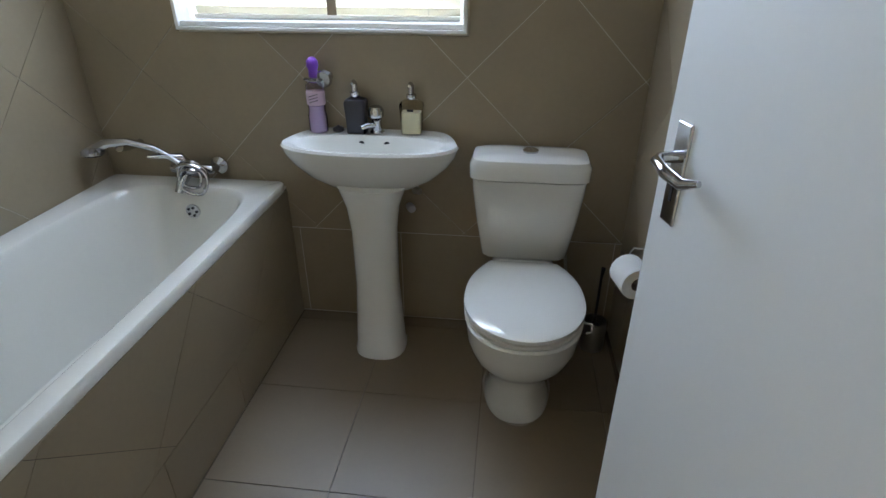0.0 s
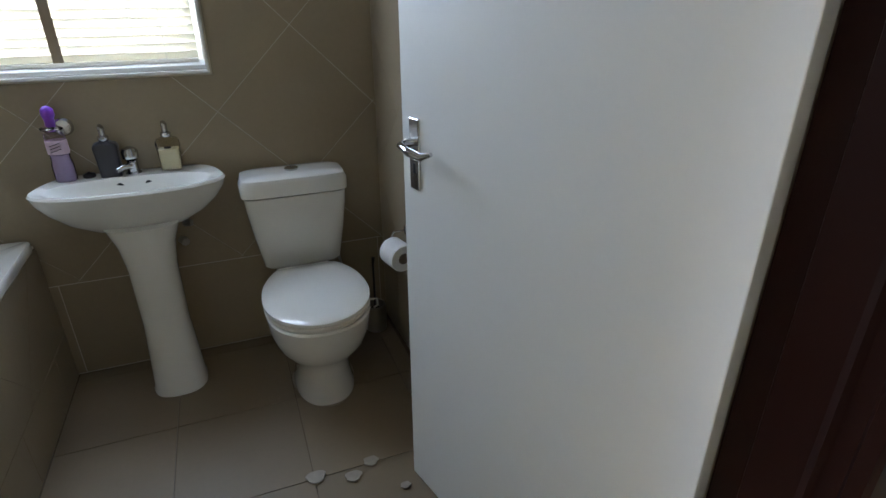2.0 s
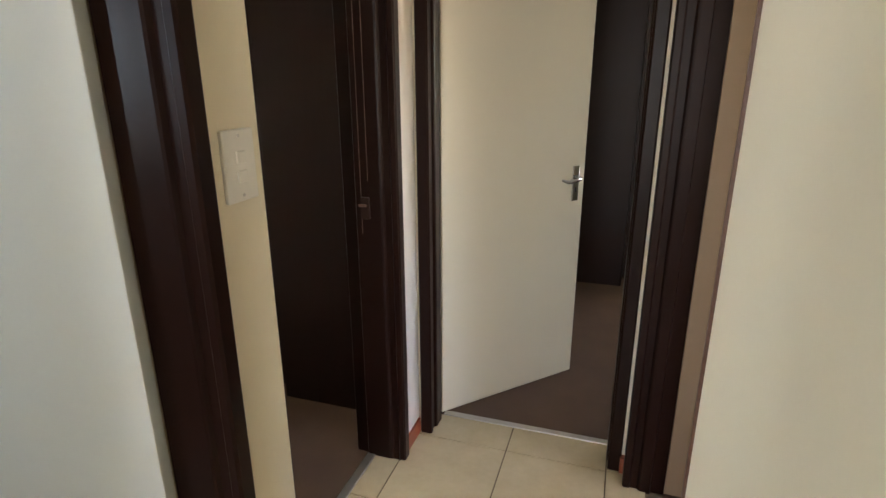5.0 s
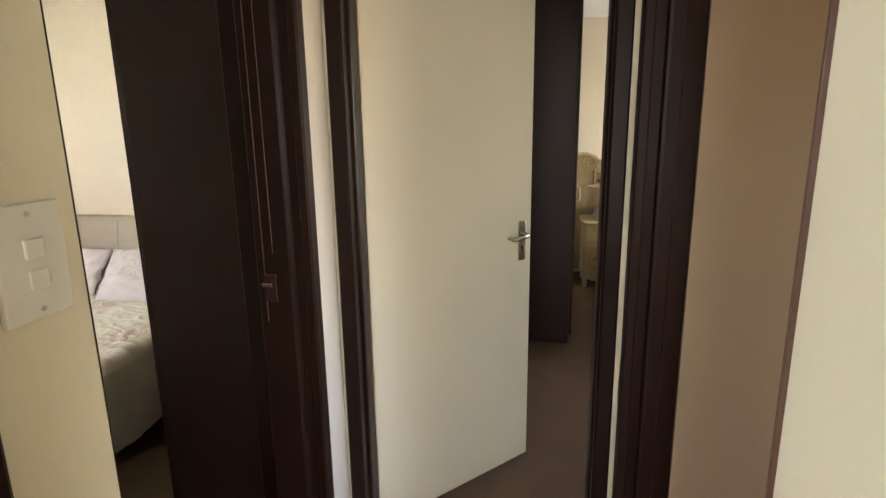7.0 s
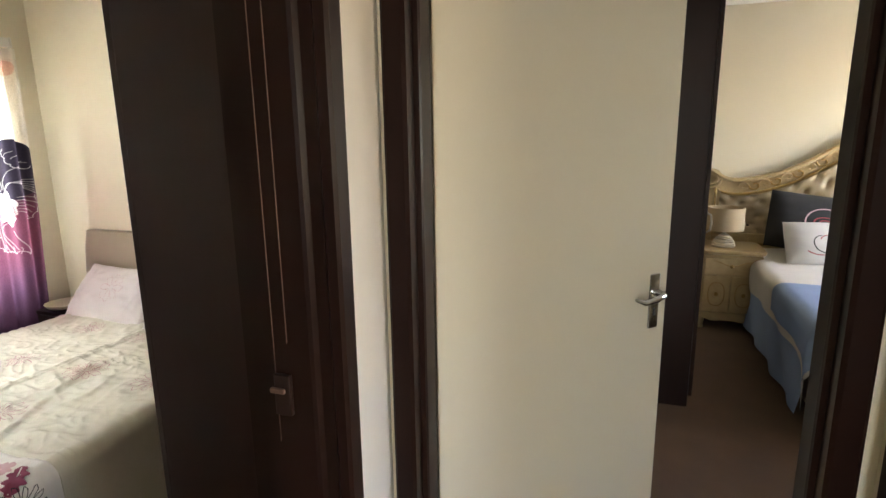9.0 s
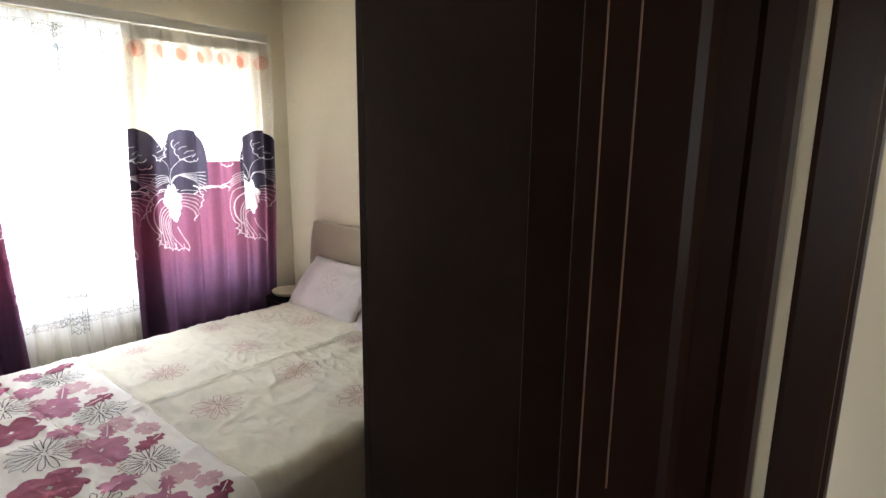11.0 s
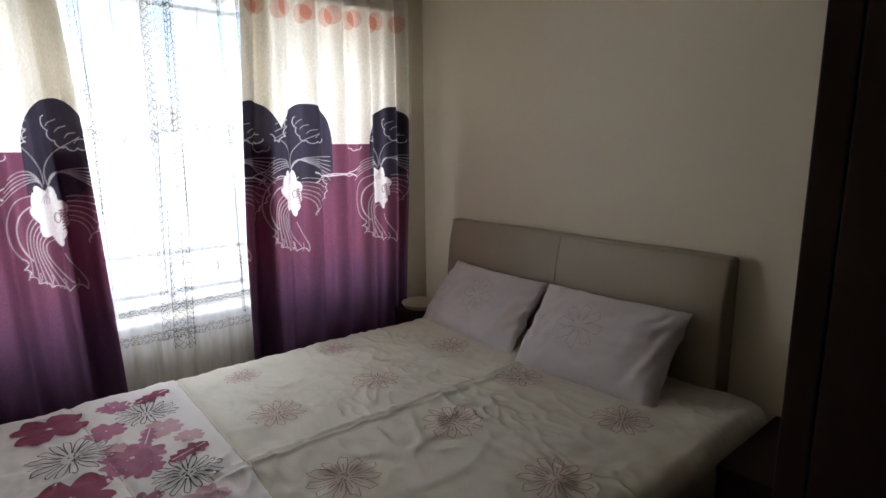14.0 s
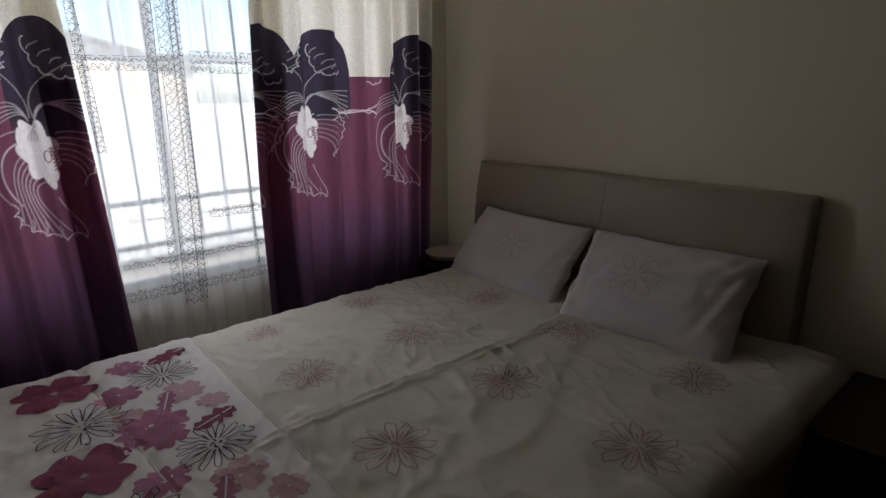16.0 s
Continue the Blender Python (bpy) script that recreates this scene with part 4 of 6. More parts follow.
def print_shape(bm, outline, lift):
    """A printed patch that follows the cloth, as a fan round its middle."""
    cx, cy = sum(p[0] for p in outline) / len(outline), sum(p[1] for p in outline) / len(outline)
    one = bmesh.new()
    mid = one.verts.new(on_quilt(cx, cy, lift))
    rings = []
    for f in (0.33, 0.66, 1.0):
        rings.append([one.verts.new(on_quilt(cx + (x - cx) * f, cy + (y - cy) * f, lift)) for x, y in outline])
    n = len(outline)
    for k in range(n):
        one.faces.new((mid, rings[0][k], rings[0][(k + 1) % n]))
        for a, b in zip(rings, rings[1:]):
            one.faces.new((a[k], b[k], b[(k + 1) % n], a[(k + 1) % n]))
    return join(bm, one)


def print_line(bm, pts, width, lift, where=on_quilt):
    one = bmesh.new()
    left, right = [], []
    for i, (x, y) in enumerate(pts):
        ax, ay = pts[max(i - 1, 0)]
        bx, by = pts[min(i + 1, len(pts) - 1)]
        d = math.hypot(bx - ax, by - ay) or 1
        nx, ny = -(by - ay) / d * width / 2, (bx - ax) / d * width / 2
        left.append(one.verts.new(where(x + nx, y + ny, lift))), right.append(one.verts.new(where(x - nx, y - ny, lift)))
    for i in range(len(pts) - 1):
        one.faces.new((left[i], left[i + 1], right[i + 1], right[i]))
    return join(bm, one)


def petal_loop(cx, cy, a, r0, r1, half, wob=0.0):
    """One closed petal that points along the angle a."""
    out = []
    for k in range(17):
        t = k / 16 * 2 - 1
        r = r0 + (r1 - r0) * (1 - abs(t) ** 2.6) + wob * math.sin(9 * t) * 0.05 * r1
        b = a + half * t * (1.0 + 0.25 * (1 - abs(t)))
        out.append((cx + r * math.cos(b), cy + r * math.sin(b)))
    return out


def daisy(x, y, r, petals, mat, width, name, seed):
    rnd = random.Random(seed)
    bm = bmesh.new()
    for k in range(petals):
        a = k * math.tau / petals + rnd.uniform(-0.05, 0.05)
        print_line(bm, petal_loop(x, y, a, r * 0.24, r * rnd.uniform(0.9, 1.06), math.pi / petals * (0.86 if petals > 12 else 0.97), 0.6 if petals > 12 else 0.9), width, 0.0034)
        if petals < 14:
            print_line(bm, [(x + r * f * math.cos(a), y + r * f * math.sin(a)) for f in (0.28, 0.45, 0.6)], width, 0.0034)
    for k in range(14):
        a, q = rnd.uniform(0, math.tau), rnd.uniform(0.03, 0.2) * r
        print_line(bm, [(x + q * math.cos(a), y + q * math.sin(a)), (x + (q + 0.006) * math.cos(a + 0.3), y + (q + 0.006) * math.sin(a + 0.3))], width * 1.4, 0.0036)
    part(name, bm, mat, quilt)


def blossom(x, y, r, mat, name, petals=5, seed=0, lift=0.0022):
    bm = bmesh.new()
    rnd = random.Random(seed)
    s = rnd.uniform(0, 1)
    for k in range(petals):
        a = (k + s) * math.tau / petals
        pts = []
        for i in range(20):
            t = i / 20 * math.tau
            notch = 1 - 0.16 * math.exp(-(min(t, math.tau - t) / 0.35) ** 2)
            px, py = (r * 0.54 + r * 0.48 * math.cos(t)) * notch, r * (0.38 if petals > 4 else 0.44) * math.sin(t) * (1 + 0.22 * math.cos(t))
            pts.append((x + px * math.cos(a) - py * math.sin(a), y + px * math.sin(a) + py * math.cos(a)))
        print_shape(bm, pts, lift + 0.0002 * k)
    part(name, bm, mat, quilt)


def leaf(x, y, r, a, mat, seed=0):
    bm = bmesh.new()
    pts = []
    for i in range(56):
        t = i / 56 * math.tau
        px, py = r * math.cos(t), r * 0.44 * math.sin(t) * (1 + 0.30 * math.cos(11 * t))
        pts.append((x + px * math.cos(a) - py * math.sin(a), y + px * math.sin(a) + py * math.cos(a)))
    print_shape(bm, pts, 0.0034)
    part("leaf_print", bm, mat, quilt)
    vein = bmesh.new()
    print_line(vein, [(x - r * 0.9 * math.cos(a), y - r * 0.9 * math.sin(a)), (x + r * 0.9 * math.cos(a), y + r * 0.9 * math.sin(a))], 0.004, 0.0042)
    part("leaf_vein", vein, BAND, quilt)


for k in range(4):
    # the band's motif repeats across the bed
    dy = 2.475 - 0.44 * k
    j = 0.008 * math.sin(k * 2.3)
    blossom(-0.185 + j, dy + 0.075, 0.106, BURG, "burgundy_flower_print", 4, 10 + k)
    blossom(-0.028 + j, dy - 0.26, 0.090, ROSE, "rose_flower_print", 5, 20 + k)
    blossom(0.075 - j, dy - 0.14, 0.062, PALER, "pale_flower_print", 5, 30 + k, 0.0018)
    blossom(-0.058, dy - 0.055, 0.060, ROSE, "rose_flower_print", 5, 50 + k, 0.0016)
    blossom(-0.012, dy + 0.11, 0.055, ROSE, "rose_flower_print", 5, 80 + k, 0.0015)
    blossom(0.125 + j, dy - 0.235, 0.045, PALER, "pale_flower_print", 5, 40 + k, 0.0020)
    blossom(-0.060, dy - 0.175, 0.040, PALER, "pale_flower_print", 5, 90 + k, 0.0014)
    leaf(0.100, dy + 0.112, 0.062, 0.35 + 0.1 * k, BURG, k)
    leaf(0.030, dy - 0.165, 0.045, 1.2, ROSE, k + 9)
    daisy(0.060 + j, dy, 0.088, 17, INK, 0.0026, "black_daisy_print", 60 + k)
    daisy(-0.155 + j, dy - 0.155, 0.104, 16, INK, 0.0027, "black_daisy_print", 70 + k)
for k, (x, y, r) in enumerate(((0.372, 2.192, 0.075), (0.752, 2.207, 0.075), (0.765, 1.802, 0.085), (1.152, 1.879, 0.075), (0.369, 1.764, 0.085), (0.757, 1.398, 0.085), (1.163, 1.471, 0.08), (1.18, 2.297, 0.075), (0.40, 2.56, 0.06), (0.80, 2.58, 0.06))):
    daisy(x, y, r * 1.10, 11, FAINT, 0.0030, "faint_flower_print", 100 + k)


def pillow(place, turn, tilt, w, h, label, seed):
    p = thing("pillow", label, "pillow", group="pillows on the floral bed")
    p.matrix_basis = pose(*place, 0, 0, turn) @ pose(0, 0, 0, 0, tilt, 0)
    rnd = random.Random(seed)
    top, bottom = bmesh.new(), None
    n, m = 64, 44

    def puff(u, v):
        e = max(0, 1 - abs(u) ** 3.2) ** 0.55 * max(0, 1 - abs(v) ** 3.0) ** 0.55
        pull = 1 - 0.045 * (1 - abs(v)) * abs(u) ** 4
        pully = 1 - 0.06 * (1 - abs(u)) * abs(v) ** 4
        wr = 0.007 * noise.noise((u * 3 + seed, v * 3, 0)) + 0.020 * noise.noise((u * 9 + 2 * v + seed, v * 3.0, 4)) * abs(u) ** 2.2 + 0.003 * noise.noise((u * 6, v * 6, seed))
        return v * h / 2 * pully, u * w / 2 * pull, e, wr

    one = bmesh.new()
    for sgn in (1, -1):
        grid([2 * k / (n - 1) - 1 for k in range(n)], [2 * k / (m - 1) - 1 for k in range(m)],
             lambda u, v: (puff(u, v)[0], puff(u, v)[1], sgn * (0.062 * puff(u, v)[2] + 0.001) + puff(u, v)[3]), one)
    bmesh.ops.remove_doubles(one, verts=one.verts, dist=0.0021)
    part("case", one, PILLOW, p, smooth=True)
    fl = bmesh.new()

    def lie(x, y, lift):
        u, v = y / (w / 2), x / (h / 2)
        q = puff(u, v)
        return (q[0], q[1], 0.062 * q[2] + 0.001 + q[3] + lift)

    for k in range(8):
        a = k * math.tau / 8
        loop = petal_loop(0.02, -0.02 if seed % 2 else 0.05, a, 0.02, 0.088, 0.40, 1.5)
        print_line(fl, loop, 0.0014, 0.0015, lie)
    part("flower_print", fl, FAINT, p)


pillow((1.43, 2.38, 0.635), -3, -50, 0.62, 0.36, "pale cotton pillow with faint flower print near the curtain", 1)
pillow((1.405, 1.745, 0.640), 4, -48, 0.585, 0.38, "pale cotton pillow with faint flower print and creased end", 2)


def wardrobe(name, label, x0, x1, y0, y1, doors, handle_z, height=2.40):
    w = thing(name, label, "wardrobe", (x0, y0, 0))
    L, D = x1 - x0, abs(y1 - y0)
    s = 1 if y1 > y0 else -1

    def b(a, c, d, e, f, g, r=0.001):
        return box(a, c, min(s * d, s * e), max(s * d, s * e), f, g, r)

    for x in (0, L - 0.018):
        part("side_panel", b(x, x + 0.018, 0.0, D - 0.022, 0.0, height), WARD, w)
    part("top_panel", b(0.018, L - 0.018, 0.0, D - 0.022, height - 0.018, height), WARD, w)
    part("back_panel", b(0.018, L - 0.018, 0.0, 0.006, 0.06, height - 0.02), WARD, w)
    part("plinth", b(0.018, L - 0.018, D - 0.06, D - 0.045, 0.0, 0.07), WARD, w)
    dw = L / doors
    for k in range(doors):
        dr = part("door", b(k * dw + 0.0015, (k + 1) * dw - 0.0015, D - 0.020, D, 0.072, height - 0.002, 0.0015), WARD, w)
        hx = (k * dw + 0.045) if k % 2 else ((k + 1) * dw - 0.045)
        if k == 0 and handle_z > 1.0 and s < 0:
            hx = 0.03
        pts = [(hx, s * D, handle_z - 0.055), (hx, s * (D + 0.022), handle_z - 0.04), (hx, s * (D + 0.026), handle_z), (hx, s * (D + 0.022), handle_z + 0.04), (hx, s * D, handle_z + 0.055)]
        part("handle", tube(pts, 0.0055, 8), STEEL, dr, "satin metal bow handle", True)
    return w


wardrobe("wardrobe", "tall dark wardrobe with plain side panel by the bedroom door", 0.180, 1.695, 0.192, 0.752, 4, 1.0)
wardrobe("wardrobe", "tall dark wardrobe behind the second bedroom door", 2.26, 3.26, 0.185, -0.862, 2, 1.06)


def stand_low(name, label, x0, x1, y0, y1, h):
    t = thing(name, label, "nightstand", ((x0 + x1) / 2, (y0 + y1) / 2, 0))
    a, b = (x1 - x0) / 2, (y1 - y0) / 2
    part("top", box(-a, a, -b, b, h - 0.022, h, 0.003), WARD, t)
    for y in (-b + 0.003, b - 0.019):
        part("side_panel", box(-a + 0.004, a - 0.004, y, y + 0.016, 0, h - 0.022, 0.001), WARD, t)
    part("shelf", box(-a + 0.005, a - 0.004, -b + 0.019, b - 0.019, 0.10, 0.118), WARD, t)
    part("back_panel", box(a - 0.012, a - 0.005, -b + 0.019, b - 0.019, 0.118, h - 0.022), WARD, t)
    d = part("drawer", box(-a - 0.0, -a + 0.018, -b + 0.021, b - 0.021, h - 0.19, h - 0.026, 0.0015), WARD, t)
    part("knob", lathe([(0.004, 0), (0.004, -0.012), (0.012, -0.016), (0.010, -0.024), (0.001, -0.026)], 14, (-a, 0, h - 0.11), axis="x"), STEEL, d, smooth=True)


stand_low("nightstand", "low dark wooden nightstand in the shade beside the bed", 1.24, 1.68, 0.82, 1.22, 0.46)
stand_low("nightstand", "small dark nightstand squeezed between the bed and the curtain", 1.36, 1.68, 2.735, 2.98, 0.50)
dish = thing("round_dish", "pale woven round dish on the small nightstand", "dish", (1.46, 2.86, 0.50))
part("bowl", lathe([(0.05, 0), (0.09, 0.012), (0.105, 0.032), (0.108, 0.036), (0.102, 0.034), (0.085, 0.018), (0.002, 0.012)], 28), RIDGED, dish, smooth=True)


# ---- bedroom window, curtains ----
casement("window_bedroom", -0.72, 1.42, 0.62, 2.02, 3.27, [0.345, 0.95, -0.2], [1.43], "white steel bedroom window with a transom behind sheer voile")
tagged(finish("window_sill_bedroom", box(-0.74, 1.44, 3.122, 3.268, 0.600, 0.6195, 0.004), SILL), "pale painted inner window sill of the bedroom", "window sill", kind="structure")


def burglar_bars():
    g = thing("burglar_bars", "dark steel burglar bars fixed outside the bedroom window", "window bars", (0, 3.31, 0))
    for z in (0.70, 0.88, 1.95):
        part("rail", box(-0.70, 1.40, -0.006, 0.006, z - 0.010, z + 0.010), BARS, g)
    for k in range(19):
        x = -0.66 + k * 0.112
        part("bar", tube([(x, 0, 0.66), (x, 0, 1.99)], 0.006, 8), BARS, g)


burglar_bars()

rail = thing("curtain_rail", "beige curtain rail with end stops on the bedroom wall", "curtain rail", (0, 3.050, 2.100))
part("track", box(-0.95, 1.515, -0.012, 0.012, -0.026, 0.026, 0.003), PLASTIC, rail)
for x in (-0.6, 0.4, 1.42):
    part("bracket", box(x - 0.012, x + 0.012, 0.012, 0.085, -0.012, 0.010, 0.002), PLASTIC, rail)
part("end_stop", box(1.515, 1.525, -0.016, 0.016, -0.030, 0.030, 0.003), PLASTIC, rail)


def fold(x, z, phase, depth, pitch):
    t = (z - 0.05) / 2.0
    return depth * (0.75 + 0.25 * t) * (math.sin(x / pitch * math.tau + phase + 0.9 * math.sin(x / pitch * math.tau + phase) + 1.3 * math.sin(4 * x + 0.5 * z)) + 0.25 * math.sin(x / pitch * 2 * math.tau + 1.3 + phase)) + 0.010 * noise.noise((x * 3, z * 1.5, phase))


def sheer():
    c = thing("sheer_curtain", "white voile curtain with lace bands across the bedroom window", "curtain", (0, 3.072, 0))

    def f(x, z):
        return (x, fold(x, z, 0.4, 0.012, 0.075), z)

    part("voile", grid(span(-0.85, 1.50, 300), span(0.10, 2.065, 30), f), SHEER, c, smooth=True)
    lace = bmesh.new()
    rnd = random.Random(4)

    def cloth_at(x, z, d):
        return (x, fold(x, z, 0.4, 0.012, 0.075) + d, z)

    def scroll(cx, cz, r, flip):
        pts = []
        for k in range(15):
            a = flip * (k / 14 * math.tau * 0.8) + rnd.uniform(0, 0.2)
            q = r * (1 - 0.75 * k / 14)
            pts.append((cx + q * math.cos(a), cz + q * math.sin(a)))
        print_line(lace, pts, 0.0021, -0.003, cloth_at)

    def vine(p, q, width, r, rows=1, step=0.026):
        """A band of running scrolls between two border threads."""
        (ax, az), (bx, bz) = p, q
        d = math.hypot(bx - ax, bz - az)
        ux, uz = (bx - ax) / d, (bz - az) / d
        rows = rows + 1
        for row in range(rows):
            o = (row + 0.5) / rows * width - width / 2
            for k in range(int(d / (step * 0.62))):
                t = (k + 0.5) * step * 0.62
                w = o + 0.15 * r * (-1) ** k + rnd.uniform(-0.001, 0.001)
                scroll(ax + ux * t - uz * w, az + uz * t + ux * w, 0.66 * r * rnd.uniform(0.8, 1.1), (-1) ** (k + row))
        for side in (-1, 1):
            m = int(d / 0.02)
            print_line(lace, [(ax + ux * d * k / m - uz * (side * width / 2), az + uz * d * k / m + ux * (side * width / 2) + 0.0015 * math.sin(k * 2.1)) for k in range(m + 1)], 0.0016, -0.003, cloth_at)

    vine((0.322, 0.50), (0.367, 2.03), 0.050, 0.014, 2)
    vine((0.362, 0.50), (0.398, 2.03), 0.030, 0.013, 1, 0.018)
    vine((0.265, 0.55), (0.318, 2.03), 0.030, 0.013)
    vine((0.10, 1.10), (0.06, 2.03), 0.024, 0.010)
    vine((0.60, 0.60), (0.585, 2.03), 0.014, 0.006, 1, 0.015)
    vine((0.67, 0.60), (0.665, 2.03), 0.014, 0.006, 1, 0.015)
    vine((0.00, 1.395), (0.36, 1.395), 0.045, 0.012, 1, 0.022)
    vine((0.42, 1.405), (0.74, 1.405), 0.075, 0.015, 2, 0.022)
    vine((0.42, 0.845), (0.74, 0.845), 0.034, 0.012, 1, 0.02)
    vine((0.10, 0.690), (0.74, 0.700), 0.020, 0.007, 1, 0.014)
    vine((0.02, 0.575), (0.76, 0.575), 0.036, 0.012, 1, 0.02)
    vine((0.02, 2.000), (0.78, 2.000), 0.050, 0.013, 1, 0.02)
    # The scrolls' darkness against the window comes from their colour.
    part("lace", lace, LACE, c, "grey-white scrolled lace trim, coloured near-black as if backlit")


sheer()


def curtain(name_label, x_left, x_right, arches, phase, shape, bodies, drop=0.0, hem=None, depth=0.026):
    """One printed curtain. The print is drawn into two attributes of a fine mesh, since it is dyed into the cloth and lets light through as the cloth does."""
    c = thing("curtain", name_label, "curtain", (0, 3.03, 0), group="floral curtains of the bedroom")
    step = 0.0027
    nx, nz = int((x_right - x_left) / step) + 1, int(2.01 / step) + 1
    xs, zs = np.linspace(x_left, x_right, nx), np.linspace(0.05, 2.06, nz)
    white, dark, dot = np.zeros((nz, nx)), np.zeros((nz, nx)), np.zeros((nz, nx))

    def stamp(layer, x, z, r, value=1.0):
        i0, i1 = int((x - r - x_left) / step) - 1, int((x + r - x_left) / step) + 2
        j0, j1 = int((z - r - 0.05) / step) - 1, int((z + r - 0.05) / step) + 2
        i0, i1, j0, j1 = max(i0, 0), min(i1, nx), max(j0, 0), min(j1, nz)
        if i1 <= i0 or j1 <= j0:
            return
        d = np.hypot(xs[None, i0:i1] - x, zs[j0:j1, None] - z)
        np.maximum(layer[j0:j1, i0:i1], np.clip((r - d) / step + 0.5, 0, 1) * value, out=layer[j0:j1, i0:i1])

    def line(pts, w=0.0052, layer=None, value=1.0):
        for (ax, az), (bx, bz) in zip(pts, pts[1:]):
            m = max(1, int(math.hypot(bx - ax, bz - az) / (step * 0.7)))
            for k in range(m):
                stamp(white if layer is None else layer, ax + (bx - ax) * k / m, az + (bz - az) * k / m, w / 2, value)

    def fill(layer, pts, value=1.0):
        """Fills a star-shaped outline round its middle."""
        cx, cz = sum(p[0] for p in pts) / len(pts), sum(p[1] for p in pts) / len(pts)
        ang = np.array([math.atan2(z - cz, x - cx) for x, z in pts])
        rad = np.array([math.hypot(x - cx, z - cz) for x, z in pts])
        order = np.argsort(ang)
        ang, rad = ang[order], rad[order]
        gx, gz = np.meshgrid(xs - cx, zs - cz)
        r = np.interp(np.arctan2(gz, gx), ang, rad, period=math.tau)
        np.maximum(layer, np.clip((r - np.hypot(gx, gz)) / step + 0.5, 0, 1) * value, out=layer)

    def bez(p0, p1, p2, p3, m=16):
        return [tuple((1 - t) ** 3 * a + 3 * t * (1 - t) ** 2 * b + 3 * t * t * (1 - t) * cc + t ** 3 * d for a, b, cc, d in zip(p0, p1, p2, p3)) for t in (i / (m - 1) for i in range(m))]

    k, x = 0, x_left + 0.06
    while x < x_right - 0.03:
        for dx, dz in ((-0.016, -0.006), (0.016, 0.008)):
            one = np.zeros((nz, nx))
            fill(one, [(x + dx + 0.033 * math.cos(a) * (1 + 0.05 * math.sin(3 * a + k)), 1.945 + dz + 0.043 * math.sin(a)) for a in [q * math.tau / 30 for q in range(30)]], 0.5)
            dot += one
        x += 0.118
        k += 1
    for ax, f in bodies:
        rnd = random.Random(int(ax * 100) + 3)
        cx, cz = ax, 1.150 - drop
        W, T = 0.0027, 0.0023

        def at(px, pz):
            return (cx + f * px * (1.18 if px > 0 else 0.86), cz + pz)

        def sweep(p0, p1, p2, p3, w=W, value=0.7):
            line(bez(at(*p0), at(*p1), at(*p2), at(*p3), 20), w, None, value)

        def lobes(p0, p1, p2, p3, n, r, w=W):
            pts = bez(at(*p0), at(*p1), at(*p2), at(*p3), 60)
            out = []
            for i, (x, z) in enumerate(pts):
                qx, qz = pts[min(i + 1, 59)]
                ox, oz = pts[max(i - 1, 0)]
                d = math.hypot(qx - ox, qz - oz) or 1
                k = r * abs(math.sin(i / 59 * math.pi * n)) ** 0.45
                out.append((x + (qz - oz) / d * k * f, z - (qx - ox) / d * k * f))
            line(out, w)

        # the long lower petal: it leaves the heart on its outer side, curls down and round under it, and ends in scallops
        sweep((-0.04, 0.03), (-0.13, 0.01), (-0.15, -0.10), (-0.085, -0.175), 0.0044)
        sweep((-0.055, 0.06), (-0.16, 0.05), (-0.185, -0.09), (-0.115, -0.170))
        lobes((-0.120, -0.165), (-0.150, -0.250), (-0.060, -0.300), (0.060, -0.300), 6, -0.020)
        sweep((0.060, -0.300), (0.075, -0.255), (0.030, -0.215), (0.015, -0.150))
        for i in range(7):
            t = i / 6
            sweep((-0.050 + 0.010 * i, -0.01 - 0.014 * i), (-0.120 + 0.045 * t, -0.06 - 0.05 * t), (-0.085 + 0.050 * t, -0.150 - 0.03 * t), (-0.095 + 0.125 * t, -0.235 - 0.045 * math.sin(2.2 * t)), W if i % 2 else T)
        for i in range(5):
            x = -0.110 + 0.036 * i
            sweep((x, -0.245 - 0.012 * i), (x + 0.006, -0.232 - 0.012 * i), (x + 0.012, -0.220 - 0.012 * i), (x + 0.002, -0.205 - 0.012 * i), T)
        # the inner side petals
        lobes((0.130, 0.055), (0.175, 0.0), (0.14, -0.06), (0.085, -0.125), 5, 0.014)
        for i in range(6):
            t = i / 5
            sweep((0.045, 0.05 - 0.085 * t), (0.075, 0.06 - 0.10 * t), (0.11 - 0.02 * t, 0.045 - 0.11 * t), (0.145 - 0.055 * t, 0.035 - 0.145 * t), W if i % 2 else T)
        # bands that rise from the heart
        for i in range(6):
            t = i / 5
            sweep((0.0, 0.085), (0.012, 0.15 + 0.01 * i), (0.06 + 0.03 * t, 0.155 - 0.045 * t), (0.165, 0.150 - 0.115 * t), W if i % 2 else T)
        for i in range(5):
            t = i / 4
            sweep((-0.015, 0.09), (-0.03, 0.15 - 0.02 * t), (-0.075, 0.165 - 0.06 * t), (-0.125 - 0.01 * i, 0.115 - 0.085 * t), W if i % 2 else T)
        sweep((-0.01, 0.10), (-0.005, 0.17), (-0.05, 0.22), (-0.075, 0.235), T)
        sweep((0.0, 0.10), (-0.02, 0.19), (0.03, 0.21), (0.105, 0.262), T)
        # lobed leaves in the dark arch
        lobes((-0.018, 0.375), (-0.05, 0.34), (-0.02, 0.30), (-0.045, 0.245), 4, 0.014)
        lobes((-0.045, 0.245), (-0.07, 0.20), (-0.10, 0.21), (-0.112, 0.255), 3, 0.012)
        for i in range(4):
            sweep((-0.030 - 0.004 * i, 0.345 - 0.028 * i), (-0.05, 0.350 - 0.030 * i), (-0.07, 0.335 - 0.030 * i), (-0.082 - 0.004 * i, 0.330 - 0.032 * i), T)
